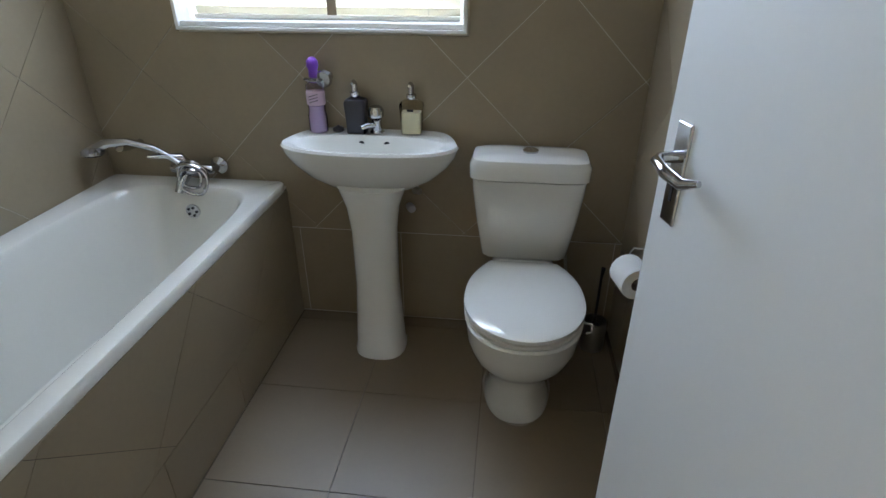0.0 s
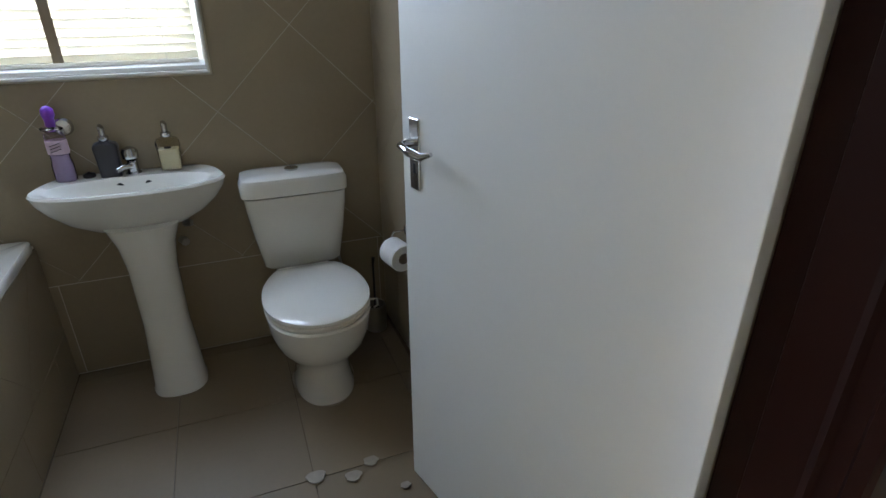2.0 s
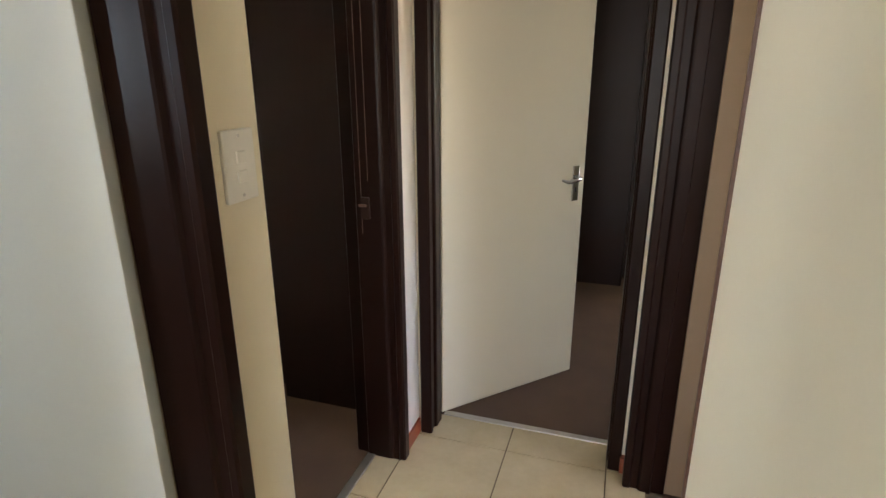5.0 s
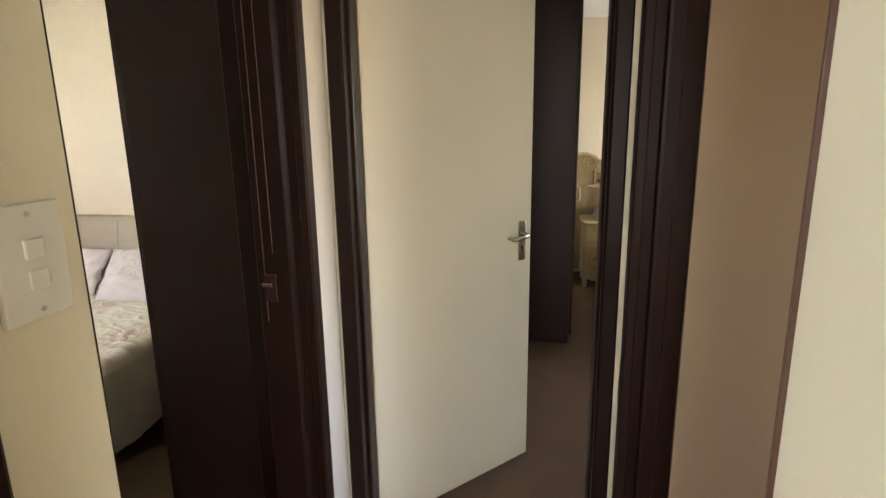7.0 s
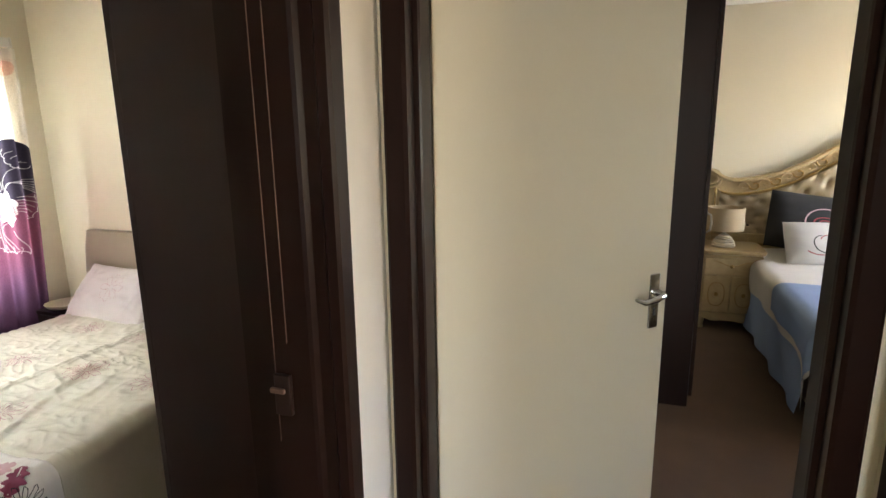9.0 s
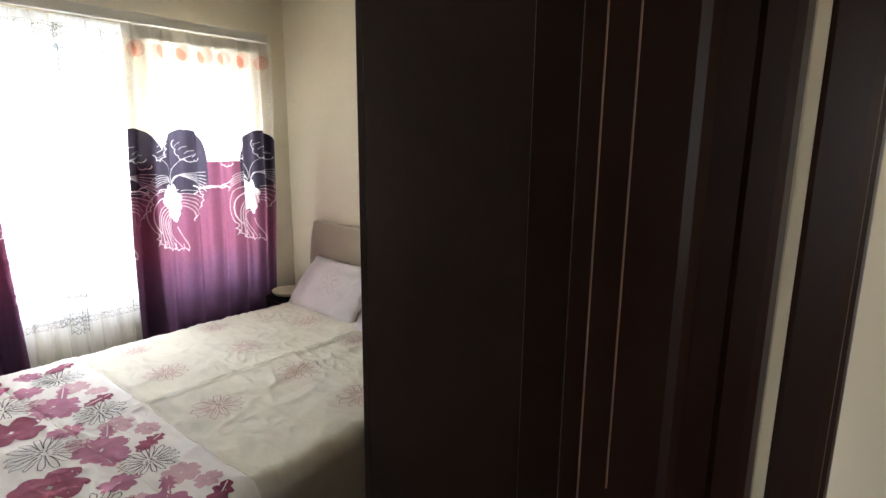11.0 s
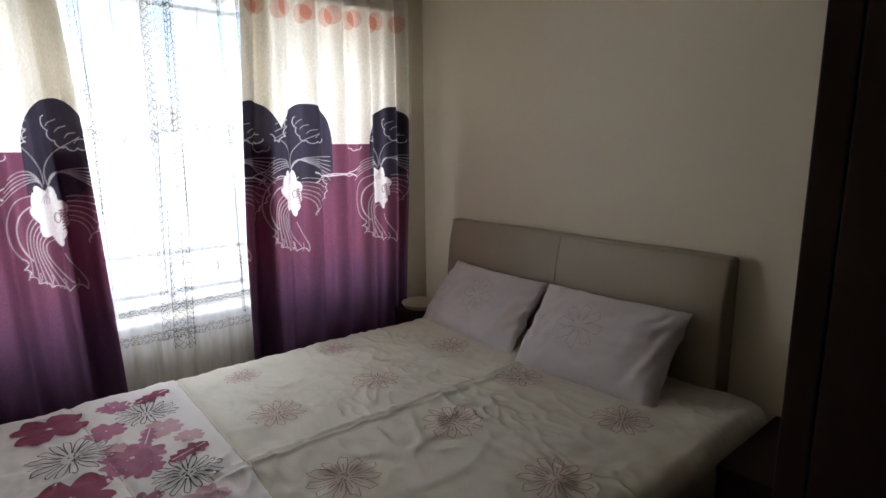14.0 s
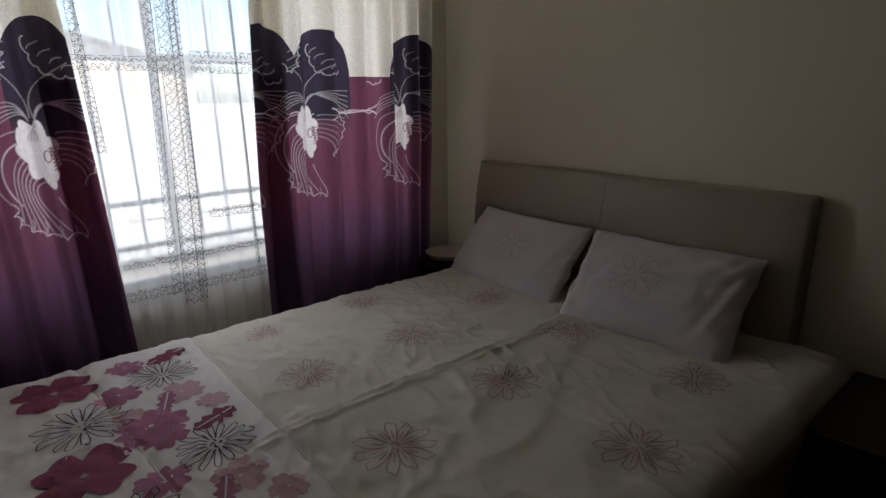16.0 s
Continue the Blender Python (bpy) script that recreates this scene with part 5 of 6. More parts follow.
        lobes((0.02, 0.335), (0.025, 0.24), (0.07, 0.21), (0.128, 0.235), 5, 0.014)
        for i in range(4):
            sweep((0.022 + 0.022 * i, 0.300 - 0.020 * i), (0.03 + 0.022 * i, 0.318 - 0.020 * i), (0.04 + 0.022 * i, 0.315 - 0.020 * i), (0.052 + 0.022 * i, 0.325 - 0.024 * i), T)
        # stems that run across to the next flower
        line(bez((cx - 0.13, cz + 0.05), (cx - 0.20, cz + 0.10), (cx - 0.25, cz + 0.02), (cx - 0.36, cz + 0.08)), 0.0052)
        line(bez((cx - 0.12, cz + 0.09), (cx - 0.20, cz + 0.04), (cx - 0.27, cz + 0.10), (cx - 0.36, cz + 0.03)), 0.0036)
        line(bez((cx + 0.20, cz + 0.06), (cx + 0.23, cz + 0.09), (cx + 0.27, cz + 0.03), (cx + 0.31, cz + 0.06)), 0.0034)
        lobes((-0.20, 0.215), (-0.19, 0.18), (-0.14, 0.18), (-0.12, 0.20), 3, 0.010)
        heart = []
        for q in range(90):
            a = q * math.tau / 90
            r = 1 + 0.20 * abs(math.sin(4.5 * a)) + 0.09 * math.sin(7 * a) - 0.25 * max(0, math.cos(a - 5.6)) ** 6
            px, pz = 0.047 * r * math.cos(a), 0.090 * r * math.sin(a)
            heart.append((cx + f * (px + 0.35 * pz * -0.5), cz + pz - 0.012))
        fill(white, heart)
        for i in range(7):
            z = 0.004 - 0.0115 * i
            line([at(0.018 + 0.002 * i + 0.010 * math.sin(q / 8 * 3.14), z - 0.008 * q / 8) for q in range(9)], 0.0042, dark)
            line([at(0.022 + 0.020 * q / 8, z + 0.002 * math.sin(q)) for q in range(9)], 0.0036, dark)
        line([at(0.012 + 0.008 * math.cos(q), -0.02 + 0.018 * math.sin(q)) for q in span(0, 6.3, 20)], 0.0036, dark)
        for i in range(4):
            sweep_pts = bez(at(-0.028 + 0.008 * i, 0.03), at(-0.02 + 0.008 * i, 0.06), at(-0.01, 0.05), at(0.0, 0.085 - 0.01 * i))
            line(sweep_pts, 0.0028, dark, 0.6)

    def hang(x, z, d=0.0):
        return (shape(x, z), fold(x, z, phase, depth, 0.145) + d + (0.030 * max(0, 1 - abs(x - hem[1]) / 0.05) * -1 if hem else 0), z)

    co = np.array([[hang(x, z) for x in xs] for z in zs])
    idx = np.arange(nx * nz).reshape(nz, nx)
    quads = np.stack([idx[:-1, :-1], idx[:-1, 1:], idx[1:, 1:], idx[1:, :-1]], -1).reshape(-1, 4)
    me = bpy.data.meshes.new("cloth")
    me.from_pydata(co.reshape(-1, 3).tolist(), [], quads.tolist())
    for key, layer in (("print_white", white), ("print_dark", dark), ("print_dot", dot)):
        me.attributes.new(key, "FLOAT", "POINT").data.foreach_set("value", layer.reshape(-1).astype(np.float32))
    me.materials.append(curtain_cloth("curtain_print", arches, drop))
    me.shade_smooth()
    ob = new("cloth", me)
    ob.parent = c

    part("heading_tape", grid(span(x_left, x_right, 120), span(2.005, 2.062, 4), lambda x, z: hang(x, z, -0.003)), SLAT, c, "pleated cream heading tape", True)
    if hem:
        # the outer edge is folded back behind the face of the curtain
        back = grid(span(min(hem), max(hem), 24), span(0.05, 2.06, 60), lambda x, z: hang(x, z, 0.016 + 0.004 * math.sin(9 * z)))
        part("folded_edge", back, curtain_cloth("curtain_back", [], drop), c, "curtain edge folded back on itself", True)
    return c


def hang_right(x, z):
    # gathered a little at the top; the free edge drifts outwards towards the hem
    t = max(0.0, min(1.0, (2.0 - z) / 1.6))
    s = (1.500 - x) / 0.835
    return x - 0.055 * math.sin(t * math.pi / 2) * s ** 2 + (0.012 - 0.070 * max(0, t - 0.55)) * (1 - s) ** 2


def hang_left(x, z):
    t = max(0.0, min(1.0, (2.06 - z) / 1.7))
    s = max(0.0, (x + 0.90) / 0.96)
    return x + (-0.075 + 0.085 * t ** 0.45 + 0.022 * t) * s ** 3


curtain("cream and plum printed curtain with dark floral arches beside the corner", 0.665, 1.500, (0.672, 0.935, 1.405), 0.9, hang_right, ((0.60, 1), (0.875, 1), (1.335, 1)), 0.0, (0.668, 0.790))
curtain("cream and plum printed curtain with a dark floral arch, gathered back", -0.90, 0.062, (-0.030, -0.51), 2.1, hang_left, ((-0.075, 1), (-0.555, 1)), 0.022, (0.060, -0.045))


# ---- corridor details ----
sw = thing("light_switch", "two-part white light switch plate on the cream corridor wall", "light switch", (-0.909, 0, 1.36))
part("plate", box(-0.050, 0.050, -0.010, 0.0, -0.075, 0.075, 0.003), PLASTIC, sw)
for z in (0.018, -0.022):
    part("rocker", box(-0.014, 0.014, -0.0145, -0.010, z - 0.013, z + 0.013, 0.002), PLASTIC, sw)
for z in (-0.062, 0.062):
    part("screw", lathe([(0.001, -0.0115), (0.0035, -0.0115), (0.004, -0.010)], 10, axis="y"), STEEL, sw).location = (0, 0, z)

for a, b, c, d in ((-0.045, 0.118, -0.010, -0.0005), (0.1195, 0.1295, -0.034, -0.011)):
    tagged(finish("baseboard", box(a, b, c, d, 0, 0.075, 0.002), SKIRT), "short piece of terracotta skirting tile", "skirting", kind="structure")
for a, b, c, d in ((0.1005, 0.129, -0.8995, -0.866),):
    tagged(finish("baseboard", box(a, b, c, d, 0, 0.075, 0.002), SKIRT), "short piece of terracotta skirting tile", "skirting", kind="structure")
tagged(finish("threshold_strip", box(-0.829, -0.087, 0.115, 0.150, 0.002, 0.010, 0.002), STRIP), "worn aluminium strip between tiles and carpet", "threshold strip", kind="structure")
tagged(finish("threshold_strip", box(0.268, 0.300, -0.829, -0.071, 0.002, 0.010, 0.002), STRIP), "worn aluminium strip between tiles and carpet", "threshold strip", kind="structure")


# ---- second bedroom ----
def nightstand2():
    t = thing("carved_nightstand", "cream carved nightstand with gilded details beside the second bed", "nightstand", (3.88, -1.235, 0))
    a, b, h = 0.20, 0.21, 0.635
    part("top", loft([super_ring(0, 0, z, a + g, b + g, 8, 36) for z, g in ((h - 0.035, 0.0), (h - 0.028, 0.022), (h - 0.008, 0.028), (h, 0.022))]), GOLD, t, smooth=True)
    part("body", box(-a, a, -b, b, 0.10, h - 0.035, 0.008), GOLD, t)
    ap = [(-a - 0.012, -b + 0.002 + (2 * b - 0.004) * k / 24, 0.10 - 0.028 * (0.5 - 0.5 * math.cos(k / 24 * math.tau * 2)) - 0.02 * math.exp(-((k - 12) / 3) ** 2)) for k in range(25)]
    part("apron", prism([(-a - 0.012, -b + 0.002, 0.14)] + ap + [(-a - 0.012, b - 0.002, 0.14)], (0.02, 0, 0)), GOLD, t)
    for x in (-a + 0.02, a - 0.03):
        for y in (-b + 0.025, b - 0.025):
            part("foot", lathe([(0.018, 0), (0.024, 0.012), (0.018, 0.03), (0.026, 0.06), (0.03, 0.10)], 12, (x, y, 0)), GOLD, t, smooth=True)
    dr = part("drawer", box(-a - 0.014, -a, -b + 0.02, b - 0.02, h - 0.19, h - 0.055, 0.005), GOLD, t)
    part("knob", lathe([(0.012, 0), (0.016, -0.006), (0.010, -0.014), (0.002, -0.02)], 12, (-a - 0.014, 0, h - 0.12), axis="x"), GILT, dr, smooth=True)
    part("scroll", tube([(-a - 0.015, -0.13 + 0.26 * k / 20, h - 0.10 + 0.018 * math.cos(k / 20 * math.tau)) for k in range(21)], 0.004, 6), GILT, dr)
    for s in (-1, 1):
        d = part("door", box(-a - 0.014, -a, min(s * 0.003, s * (b - 0.02)), max(s * 0.003, s * (b - 0.02)), 0.15, h - 0.20, 0.005), GOLD, t)
        loop = [(-a - 0.016, s * (b / 2 - 0.01) + 0.058 * math.cos(q / 24 * math.tau), 0.29 + (0.105 + 0.012 * math.cos(2 * q / 24 * math.tau)) * math.sin(q / 24 * math.tau)) for q in range(24)]
        part("moulding", tube(loop, 0.004, 6, closed=True), GILT, d)
        part("knob", lathe([(0.014, 0), (0.018, -0.004), (0.010, -0.010), (0.002, -0.014)], 12, (-a - 0.014, s * (b / 2 - 0.01), 0.29), sy=0.8, axis="x"), GILT, d, smooth=True)


nightstand2()
lp = thing("table_lamp", "table lamp with beige drum shade and ribbed base on nightstand", "lamp", (3.86, -1.188, 0.636))
for k in range(6):
    part("rib", lathe([(0.080 - 0.0028 * k * k, 0.019 * k), (0.088 - 0.0028 * k * k, 0.019 * k + 0.009), (0.076 - 0.0028 * k * k, 0.019 * k + 0.019)], 20), RIDGED, lp, smooth=True)
part("stem", tube([(0, 0, 0.105), (0, 0, 0.18)], 0.008), STEEL, lp)
bm = bmesh.new()
loft([[(r * math.cos(q * math.tau / 28), r * math.sin(q * math.tau / 28), z) for q in range(28)] for r, z in ((0.136, 0.135), (0.132, 0.31), (0.128, 0.31), (0.132, 0.135), (0.136, 0.135))], bm, caps=False)
part("shade", bm, SHADE, lp, "beige cloth drum shade", True)


def carved_bed():
    b = thing("carved_bed", "large bed with a gilded carved headboard and champagne tufted panel", "bed", (4.24, -2.30, 0))

    def crest(y):
        u = y / 1.3
        return 1.13 + 0.40 * math.exp(-(u / 0.42) ** 2) + 0.11 * math.exp(-((abs(u) - 0.97) / 0.10) ** 2)

    ys = span(-1.33, 1.33, 60)
    outer = [(-0.05, y, crest(y)) for y in ys]
    part("headboard", prism([(-0.05, -1.33, 0.05)] + outer + [(-0.05, 1.33, 0.05)], (0.045, 0, 0)), GOLD, b, "cream and gilded carved headboard frame")
    part("crest_moulding", tube([(-0.06, y, z - 0.012) for _, y, z in outer], 0.018, 10), GOLD, b, smooth=True)
    part("inner_moulding", tube([(-0.062, y, crest(y) - 0.13) for y in span(-1.16, 1.16, 50)] + [(-0.062, 1.16, 0.60), (-0.062, -1.16, 0.60)], 0.013, 8, closed=True), GILT, b, smooth=True)
    part("rail_moulding", box(-0.075, -0.05, -1.28, 1.28, 0.55, 0.60, 0.008), GOLD, b)
    part("rail_moulding", box(-0.07, -0.05, -1.28, 1.28, 0.66, 0.69, 0.006), GOLD, b)
    bm = bmesh.new()

    def tuft(y, z):
        g = 0.0
        for oy in (0, 0.5):
            fy, fz = (y / 0.15 + oy) % 1 - 0.5, (z / 0.13 + 2 * oy * 0.5) % 1 - 0.5
            g = max(g, math.exp(-(fy * fy + fz * fz) / 0.03))
        lo, hi = 0.70, crest(y) - 0.145
        return (-0.060 - 0.035 * (1 - 0.85 * g), y, lo + (hi - lo) * (z - 0.7) / 0.35)

    grid(span(-1.13, 1.13, 150), span(0.70, 1.05, 40), tuft, bm)
    part("tufted_panel", bm, TUFT, b, "champagne diamond-tufted leather panel", True)
    for i in range(-7, 8):
        for j in range(3):
            y, z = i * 0.15 + (0.075 if j % 2 else 0.0), 0.76 + 0.105 * j
            if abs(y) < 1.1:
                part("button", lathe([(0.013, -0.008), (0.010, -0.016), (0.002, -0.018)], 10, (-0.062, y, z), axis="x"), BUTTON, b)
    rnd = random.Random(11)
    for i in range(26):
        y = -0.95 + 1.9 * i / 25
        z = crest(y) - 0.07
        pts = []
        for k in range(14):
            a = k / 13 * math.tau * 0.9 * (1 if i % 2 else -1)
            r = 0.045 * (1 - 0.7 * k / 13)
            pts.append((-0.062, y + r * math.cos(a), z + r * math.sin(a) * 0.9))
        part("carved_scroll", tube(pts, 0.008, 6), GOLD if i % 2 else GILT, b)
    for s in (-1, 1):
        for q, r0 in ((0, 0.075), (1, 0.045)):
            pts = [(-0.062, s * (1.20) + r0 * math.cos(k / 20 * math.tau), 1.14 + r0 * math.sin(k / 20 * math.tau)) for k in range(20)]
            part("volute", tube(pts, 0.011, 8, closed=True), GOLD, b, smooth=True)
    part("base", box(-1.95, -0.06, -0.84, 0.84, 0.03, 0.28, 0.02), BASE, b)
    part("mattress", box(-1.96, -0.06, -0.86, 0.86, 0.28, 0.52, 0.06, seg=4), BED2W, b, smooth=True)
    return b


carved_bed()


def bed2_cover():
    s = thing("bedspread", "white bedspread with a light blue lower valance on the carved bed", "bedspread", (0, 0, 0))
    x0, x1, y0, y1 = 2.24, 4.14, -3.17, -1.43

    def f(u, v, lift=0.0):
        x, y = min(max(u, x0), x1), min(max(v, y0), y1)
        z = 0.585 + 0.012 * noise.noise((x * 3, y * 3, 6))
        for over, ax, sg in ((x0 - u, 0, -1), (v - y1, 1, 1)):
            if over > 0:
                a = min(over / 0.07, math.pi / 2)
                out = 0.07 * math.sin(a) + lift
                drop = 0.07 * (1 - math.cos(a)) + max(0, over - 0.11)
                w = 0.014 * math.sin(14 * (u + v)) * min(1, drop * 3)
                x, y = (x + sg * (out + w), y) if ax == 0 else (x, y + sg * (out + w))
                z -= drop
        return (x, y, z)

    part("cover", grid(span(x0 - 0.30, x1, 80), span(y0, y1 + 0.26, 80), f), BED2W, s, smooth=True)
    part("valance", grid(span(x0 + 0.0, x1, 80), [y1 + 0.24 + 0.33 * k / 12 for k in range(13)], lambda u, v: (f(u, v)[0], f(u, v)[1] - 0.006, max(0.03, f(u, v)[2]))), BED2B, s, "light blue cotton valance", True)
    part("valance", grid([x0 - 0.61 + 0.34 * k / 12 for k in range(13)], span(y0, y1, 60), lambda u, v: (f(u, v)[0] + 0.006, v, max(0.03, f(u, v)[2]))), BED2B, s, "light blue cotton valance", True)
    # Added blue sheet: bluish window light on the white cover, painted as cloth.
    part("blue_glow_sheet", grid(span(x0 - 0.28, 2.95, 60), span(y0, y1 + 0.22, 70), lambda u, v: (f(u, v, 0.008)[0], f(u, v, 0.008)[1], f(u, v)[2] + 0.010)), BED2B, s, "added light blue sheet standing for bluish window light on the bedspread", True)


bed2_cover()


def cushion(place, euler, w, h, mat, label, motifs):
    c = thing("cushion", label, "cushion", group="cushions on the carved bed")
    c.matrix_basis = pose(*place, *euler)
    one = bmesh.new()

    def f(u, v, s):
        e = max(0, 1 - abs(u) ** 3) ** 0.6 * max(0, 1 - abs(v) ** 3) ** 0.6
        return (s * (0.100 * e + 0.001) + 0.006 * noise.noise((u * 4, v * 4, w)), u * w / 2, v * h / 2)

    for s in (1, -1):
        grid(span(-1, 1, 26), span(-1, 1, 26), lambda u, v: f(u, v, s), one)
    bmesh.ops.remove_doubles(one, verts=one.verts, dist=0.0021)
    part("cover", one, mat, c, smooth=True)
    for name, m, shape in motifs:
        bm = bmesh.new()
        print_line(bm, shape, 0.035, 0.003, lambda x, y, d: (f(x, y, -1)[0] - d, x * w / 2, y * h / 2))
        part(name, bm, m, c)


circle = [(0.55 * math.cos(k / 30 * math.tau), 0.5 * math.sin(k / 30 * math.tau)) for k in range(31)]
cushion((3.97, -1.82, 0.82), (8, 16, 6), 0.66, 0.44, BLACKF, "large black patterned cushion leaning on the tufted headboard", [("ring_print", PALER, [(0.75 * a - 0.1, 0.95 * b) for a, b in circle]), ("oval_print", RED, [(0.42 * a - 0.1, 0.36 * b) for a, b in circle]), ("disc_print", RED, [(0.2 * a - 0.1, 0.16 * b) for a, b in circle])])
cushion((3.98, -2.55, 0.84), (0, 14, -3), 0.62, 0.46, BLACKF, "large black patterned cushion leaning on the tufted headboard", [("ring_print", RED, circle)])
swirl = [((0.15 + 0.5 * k / 30) * math.cos(k / 30 * 5.0 + 0.6), (0.1 + 0.6 * k / 30) * math.sin(k / 30 * 5.0 + 0.6)) for k in range(31)]
cushion((3.70, -1.79, 0.71), (0, 28, 8), 0.46, 0.34, BED2W, "white cushion with red and black strokes on the bedspread", [("red_stroke", RED, swirl), ("black_stroke", BLACKF, [(-x * 0.8, y * 0.9) for x, y in swirl[8:]])])


# ---- floors ----
tagged(finish("floor_screed", box(-5.1, 4.4, -3.66, 3.35, -0.12, -0.006), GROUT_DARK), "screed under the floor finishes", "floor", kind="structure")
tagged(finish("carpet_bedroom", box(-0.98, 1.70, 0.15, 3.13, -0.005, 0.004), CARPET), "short-pile brown fitted carpet", "carpet", kind="structure")
tagged(finish("carpet_second_bedroom", box(0.30, 4.25, -3.5, 0.19, -0.005, 0.004), CARPET), "short-pile brown fitted carpet", "carpet", kind="structure")
tagged(finish("carpet_side_room", box(-2.45, 0.20, -3.5, -1.03, -0.005, 0.004), CARPET), "short-pile brown fitted carpet", "carpet", kind="structure")


def clip_poly(poly, inside, cut):
    out = []
    for a, b in zip(poly, poly[1:] + poly[:1]):
        ia, ib = inside(a), inside(b)
        if ia:
            out.append(a)
        if ia != ib:
            out.append(cut(a, b))
    return out


def clip_rect(poly, x0, x1, y0, y1):
    for ax, lim, sg in ((0, x0, 1), (0, x1, -1), (1, y0, 1), (1, y1, -1)):
        def inside(p):
            return (p[ax] - lim) * sg >= -1e-9

        def cut(a, b):
            t = (lim - a[ax]) / (b[ax] - a[ax])
            return (a[0] + t * (b[0] - a[0]), a[1] + t * (b[1] - a[1]))
        if poly:
            poly = clip_poly(poly, inside, cut)
    return poly


def tile_field(parent, cells, regions, place, normal, mat, thick=0.0022):
    """One object a tile: each cell is clipped to the regions and laid by place(u, v)."""
    for cell in cells:
        bm, any_face = bmesh.new(), False
        for r in regions:
            p = clip_rect(cell, *r)
            q = []
            for c in p:
                if not q or math.hypot(c[0] - q[-1][0], c[1] - q[-1][1]) > 1e-4:
                    q.append(c)
            if len(q) > 2 and math.hypot(q[0][0] - q[-1][0], q[0][1] - q[-1][1]) < 1e-4:
                q.pop()
            area = abs(sum(a[0] * b[1] - a[1] * b[0] for a, b in zip(q, q[1:] + q[:1]))) / 2 if len(q) > 2 else 0
            if area > 2e-5:
                prism([place(*c) for c in q], Vector(normal) * thick, bm)
                any_face = True
        if any_face:
            part("tile", bm, mat, parent)
        else:
            bm.free()


def diamonds(s0, d0, D, u0, u1, v0, v1, gap=0.0013):
    """Diamond cells between lines u - v = d0 + kD and u + v = s0 + kD."""
    out = []
    h = D / 2 - gap
    for i in range(-16, 17):
        for j in range(-16, 17):
            cd, cs = d0 + (i + 0.5) * D, s0 + (j + 0.5) * D
            cu, cv = (cs + cd) / 2, (cs - cd) / 2
            if u0 - D < cu < u1 + D and v0 - D < cv < v1 + D:
                out.append([(cu - h, cv), (cu, cv - h), (cu + h, cv), (cu, cv + h)])
    return out


def squares(a0, b0, s, u0, u1, v0, v1, gap=0.0016):
    out = []
    for i in range(-30, 31):
        for j in range(-30, 31):
            a, b = a0 + i * s, b0 + j * s
            if a + s > u0 and a < u1 and b + s > v0 and b < v1:
                out.append([(a + gap, b + gap), (a + s - gap, b + gap), (a + s - gap, b + s - gap), (a + gap, b + s - gap)])
    return out


D = 0.568
tn = tagged(finish("wall_tiling_north", box(-3.098, -1.102, 1.947, 1.9495, 0.0, 1.13), GROUT), "beige wall tiles laid diagonally with pale joints", "wall tiling", kind="structure")
for r in ((-3.098, -2.697, 1.13, 2.499), (-1.693, -1.102, 1.13, 2.499), (-2.697, -1.693, 2.032, 2.499)):
    part("grout_bed", box(r[0], r[1], 1.947, 1.9495, r[2], r[3]), GROUT, tn)
reg = [(-3.099, -1.101, 0.4035, 1.131), (-3.099, -2.696, 1.131, 2.499), (-1.694, -1.101, 1.131, 2.499), (-2.696, -1.694, 2.031, 2.499)]
tile_field(tn, diamonds(-0.699, -2.697, 0.585, -3.1, -1.1, 0.4, 2.5), reg, lambda u, v: (u, 1.9468, v), (0, -1, 0), TILE_WALL)
tile_field(tn, squares(-2.36 - 0.41 * 2, -0.01, 0.411, -3.1, -1.1, 0.0, 0.4), [(-3.099, -1.101, 0.0065, 0.4005)], lambda u, v: (u, 1.9468, v), (0, -1, 0), TILE_WALL)


def east_x(y):
    """The bathroom's east wall leans in plan by a degree and a half."""
    return -1.060 - 0.040 * (y - 0.19) / 1.75


te = tagged(finish("wall_tiling_east", prism([(-1.0525, 0.20, 0), (east_x(0.20), 0.20, 0), (east_x(1.9395), 1.9395, 0), (-1.0525, 1.9395, 0)], (0, 0, 2.499)), GROUT), "beige wall tiles laid diagonally with pale joints", "wall tiling", kind="structure")
tile_field(te, diamonds(1.995 + 0.995 + D / 2 - 0.05, 0.95 + D / 2, D, 0.19, 1.95, 0.4, 2.5), [(0.205, 1.9385, 0.4035, 2.499)], lambda u, v: (east_x(u), u, v), (-1, 0, 0), TILE_WALL)
tile_field(te, squares(0.10, -0.01, 0.411, 0.19, 1.95, 0.0, 0.4), [(0.205, 1.9385, 0.0065, 0.4005)], lambda u, v: (east_x(u), u, v), (-1, 0, 0), TILE_WALL)
tw = tagged(finish("wall_tiling_west", box(-3.0995, -3.0965, 0.192, 1.9395, 0, 2.499), GROUT), "beige wall tiles laid diagonally with pale joints", "wall tiling", kind="structure")
tile_field(tw, diamonds(1.94 + 0.735, 1.94 - 0.735, D, 0.19, 1.95, 0.4, 2.5), [(0.192, 1.9385, 0.4035, 2.499)], lambda u, v: (-3.0965, u, v), (1, 0, 0), TILE_WALL)
tp = tagged(finish("bath_panel_tiling", box(-2.392, -2.3885, 0.195, 1.938, 0, 0.566), GROUT_DARK), "beige tiles on the bathtub's side panel", "wall tiling", kind="structure")
tile_field(tp, diamonds(1.94 + 0.40, 1.94 - 0.40 - D / 2, D, 0.19, 1.95, 0.0, 0.56), [(0.196, 1.9375, 0.206, 0.5645)], lambda u, v: (-2.3885, u, v), (1, 0, 0), TILE_WALL, 0.0025)
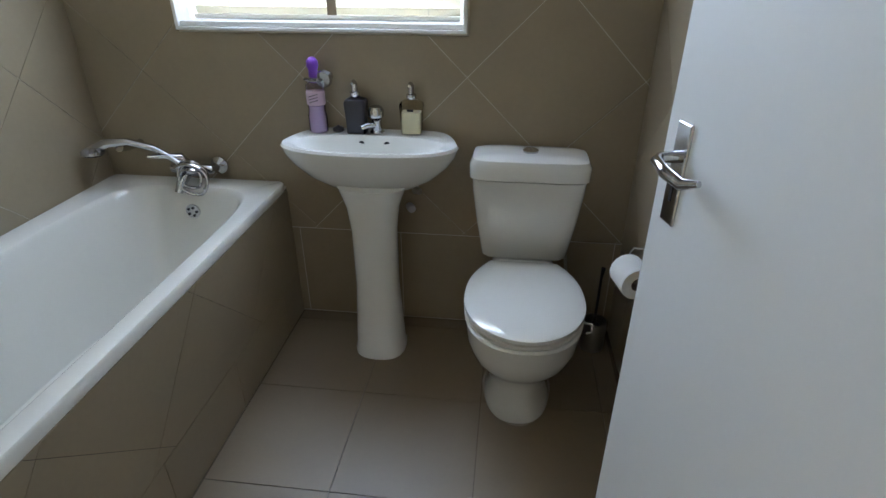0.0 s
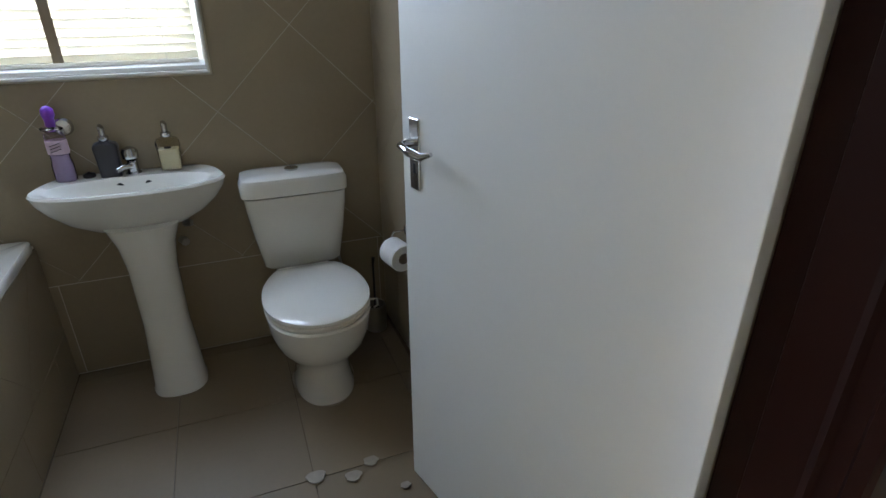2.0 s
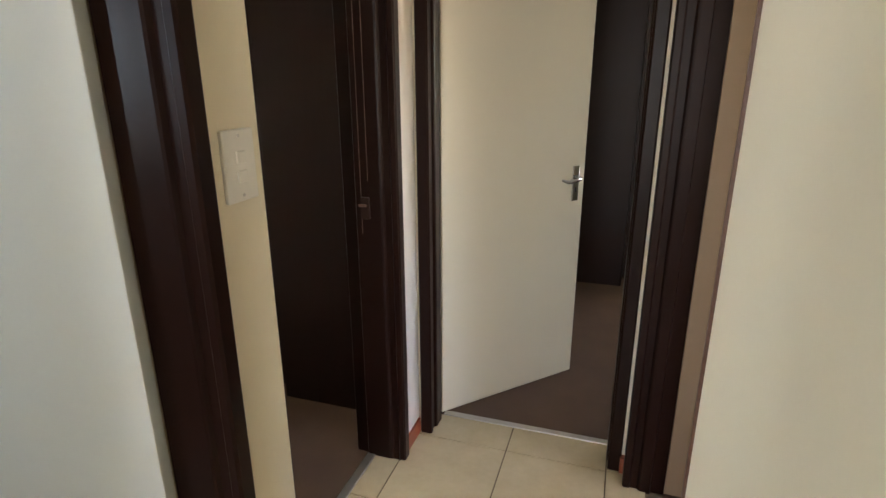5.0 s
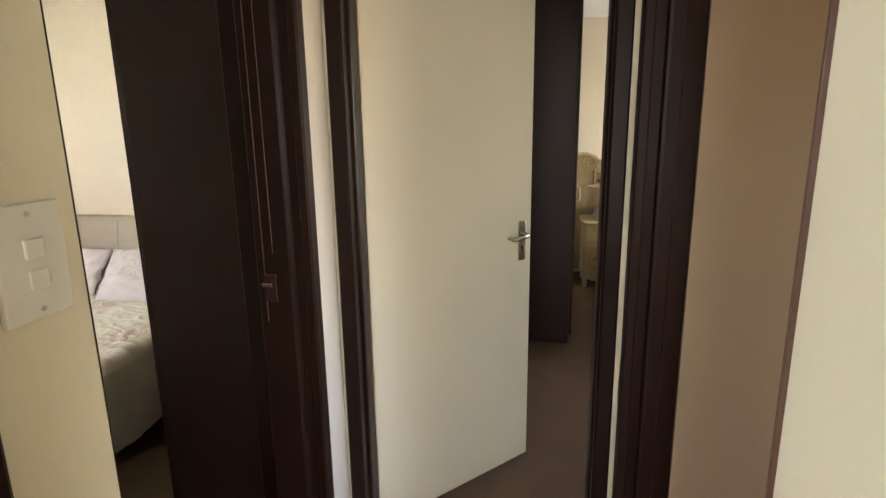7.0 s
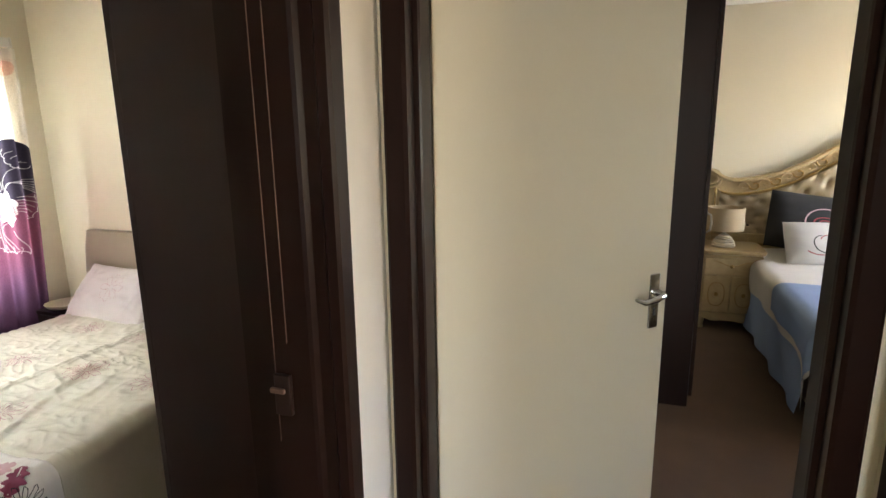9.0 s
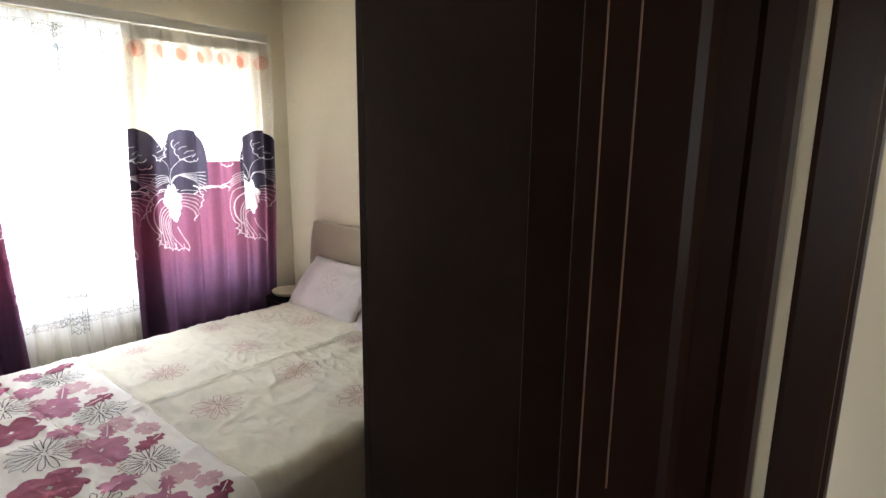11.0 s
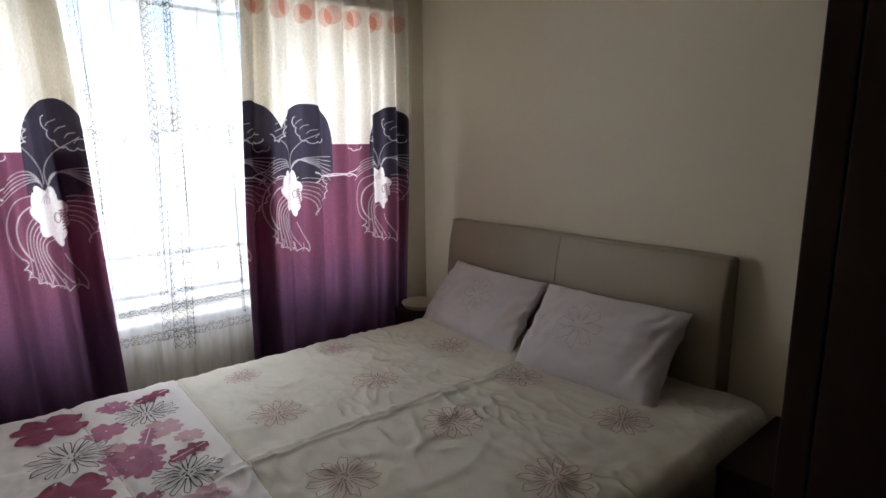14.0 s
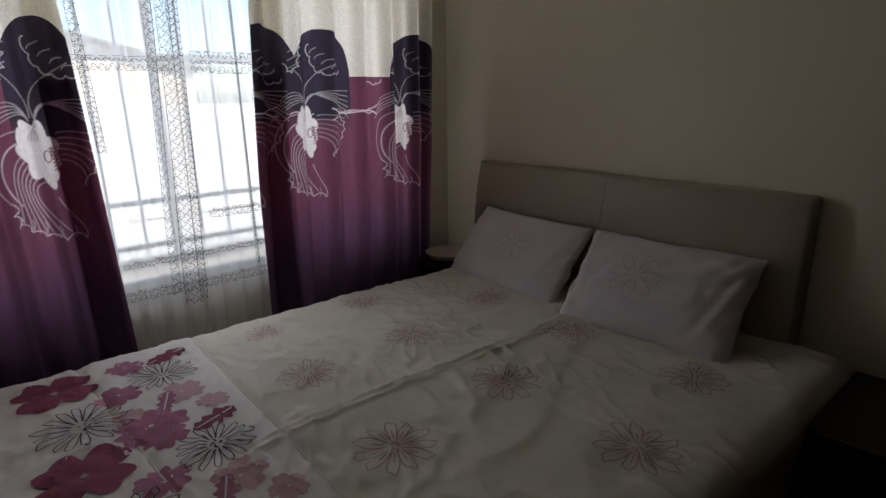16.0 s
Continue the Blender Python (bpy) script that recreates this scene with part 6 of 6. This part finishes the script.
tile_field(tp, squares(0.12, -0.206, 0.411, 0.19, 1.95, 0.0, 0.2), [(0.196, 1.9375, 0.006, 0.2035)], lambda u, v: (-2.3885, u, v), (1, 0, 0), TILE_WALL, 0.0025)

fb_ = tagged(finish("floor_bathroom", box(-2.39, -1.101, 0.10, 1.946, -0.0055, 0.0015), GROUT_DARK), "bathroom floor of large beige tiles with dark joints", "floor", kind="structure")
tile_field(fb_, squares(-2.003 - 0.41 * 2, 1.468 - 0.41 * 4, 0.41, -2.4, -1.1, 0.0, 1.95), [(-2.381, -1.113, 0.101, 1.9365)], lambda u, v: (u, v, 0.0), (0, 0, 1), TILE_BATH, 0.006)
fc_ = tagged(finish("floor_corridor", box(-4.95, 0.268, -0.955, 0.115, -0.0055, 0.0012), GROUT_DARK), "corridor floor of glossy cream tiles with dark joints", "floor", kind="structure")
tile_field(fc_, [[(a + 0.0026, b + 0.0026), (a + 0.4274, b + 0.0026), (a + 0.4274, b + 0.4094), (a + 0.0026, b + 0.4094)] for a in [0.097 - 0.43 * i for i in range(0, 13)] for b in (-0.405 - 0.824, -0.405 - 0.412, -0.405, 0.007)],
           [(-4.94, 0.267, -0.965, -0.001), (-1.80, -1.05, -0.001, 0.098), (-0.821, -0.097, -0.001, 0.114)], lambda u, v: (u, v, 0.0), (0, 0, 1), TILE_HALL, 0.0055)
fc2 = tagged(finish("floor_side_threshold", box(-0.705, 0.020, -1.03, -0.966, -0.005, 0.0015), GROUT_DARK), "threshold under the side door", "floor", kind="structure")

bm = bmesh.new()
loft([[(x * f - 1.472, y * f + 1.555, 0.0072 + 0.0002 * j) for x, y in [((0.119 + 0.004 * math.sin(5 * a)) * math.cos(a), (0.179 + 0.005 * math.sin(4 * a + 1)) * math.sin(a)) for a in [k * math.tau / 40 for k in range(40)]]] for j, f in enumerate((1.0, 0.96))], bm)
tagged(finish("floor_sealant", bm, SCRAP), "pale uneven ring of old sealant round the toilet's foot", "sealant", kind="structure")

# ---- outside ----
tagged(finish("ground", box(-40, 40, 3.36, 60, -0.35, -0.20), PAVE), "pale paved yard outside the windows", "ground", kind="structure")
bw = thing("boundary_wall", "grey precast boundary wall with posts beyond the yard", "wall", (0, 8.5, -0.2))
for k in range(14):
    x = -13 + 2.0 * k
    part("post", box(x - 0.07, x + 0.07, -0.08, 0.08, 0, 1.5, 0.01), FENCE, bw)
    for j in range(4):
        part("slab", box(x + 0.07, x + 1.93, -0.03, 0.03, 0.02 + 0.35 * j, 0.36 + 0.35 * j, 0.01), FENCE, bw)
house = thing("neighbour_house", "plastered neighbouring house with a tiled gable roof", "house", (2.2, 21, -0.2))
part("wall", box(-3.6, 3.6, 0, 9, 0, 2.5), PLASTER, house)
part("gable", prism([(-3.6, 0.0, 2.5), (3.6, 0.0, 2.5), (0, 0.0, 3.35)], (0, 9, 0)), PLASTER, house)
for s in (-1, 1):
    part("roof", prism([(s * 4.0, -0.4, 2.42), (0, -0.4, 3.37), (0, -0.4, 3.47), (s * 4.0, -0.4, 2.52)], (0, 9.8, 0)), ROOFT, house)
for x in (-1.7, 1.7):
    part("window", box(x - 0.6, x + 0.6, -0.03, 0.02, 0.9, 2.0, 0.01), PANE, house)
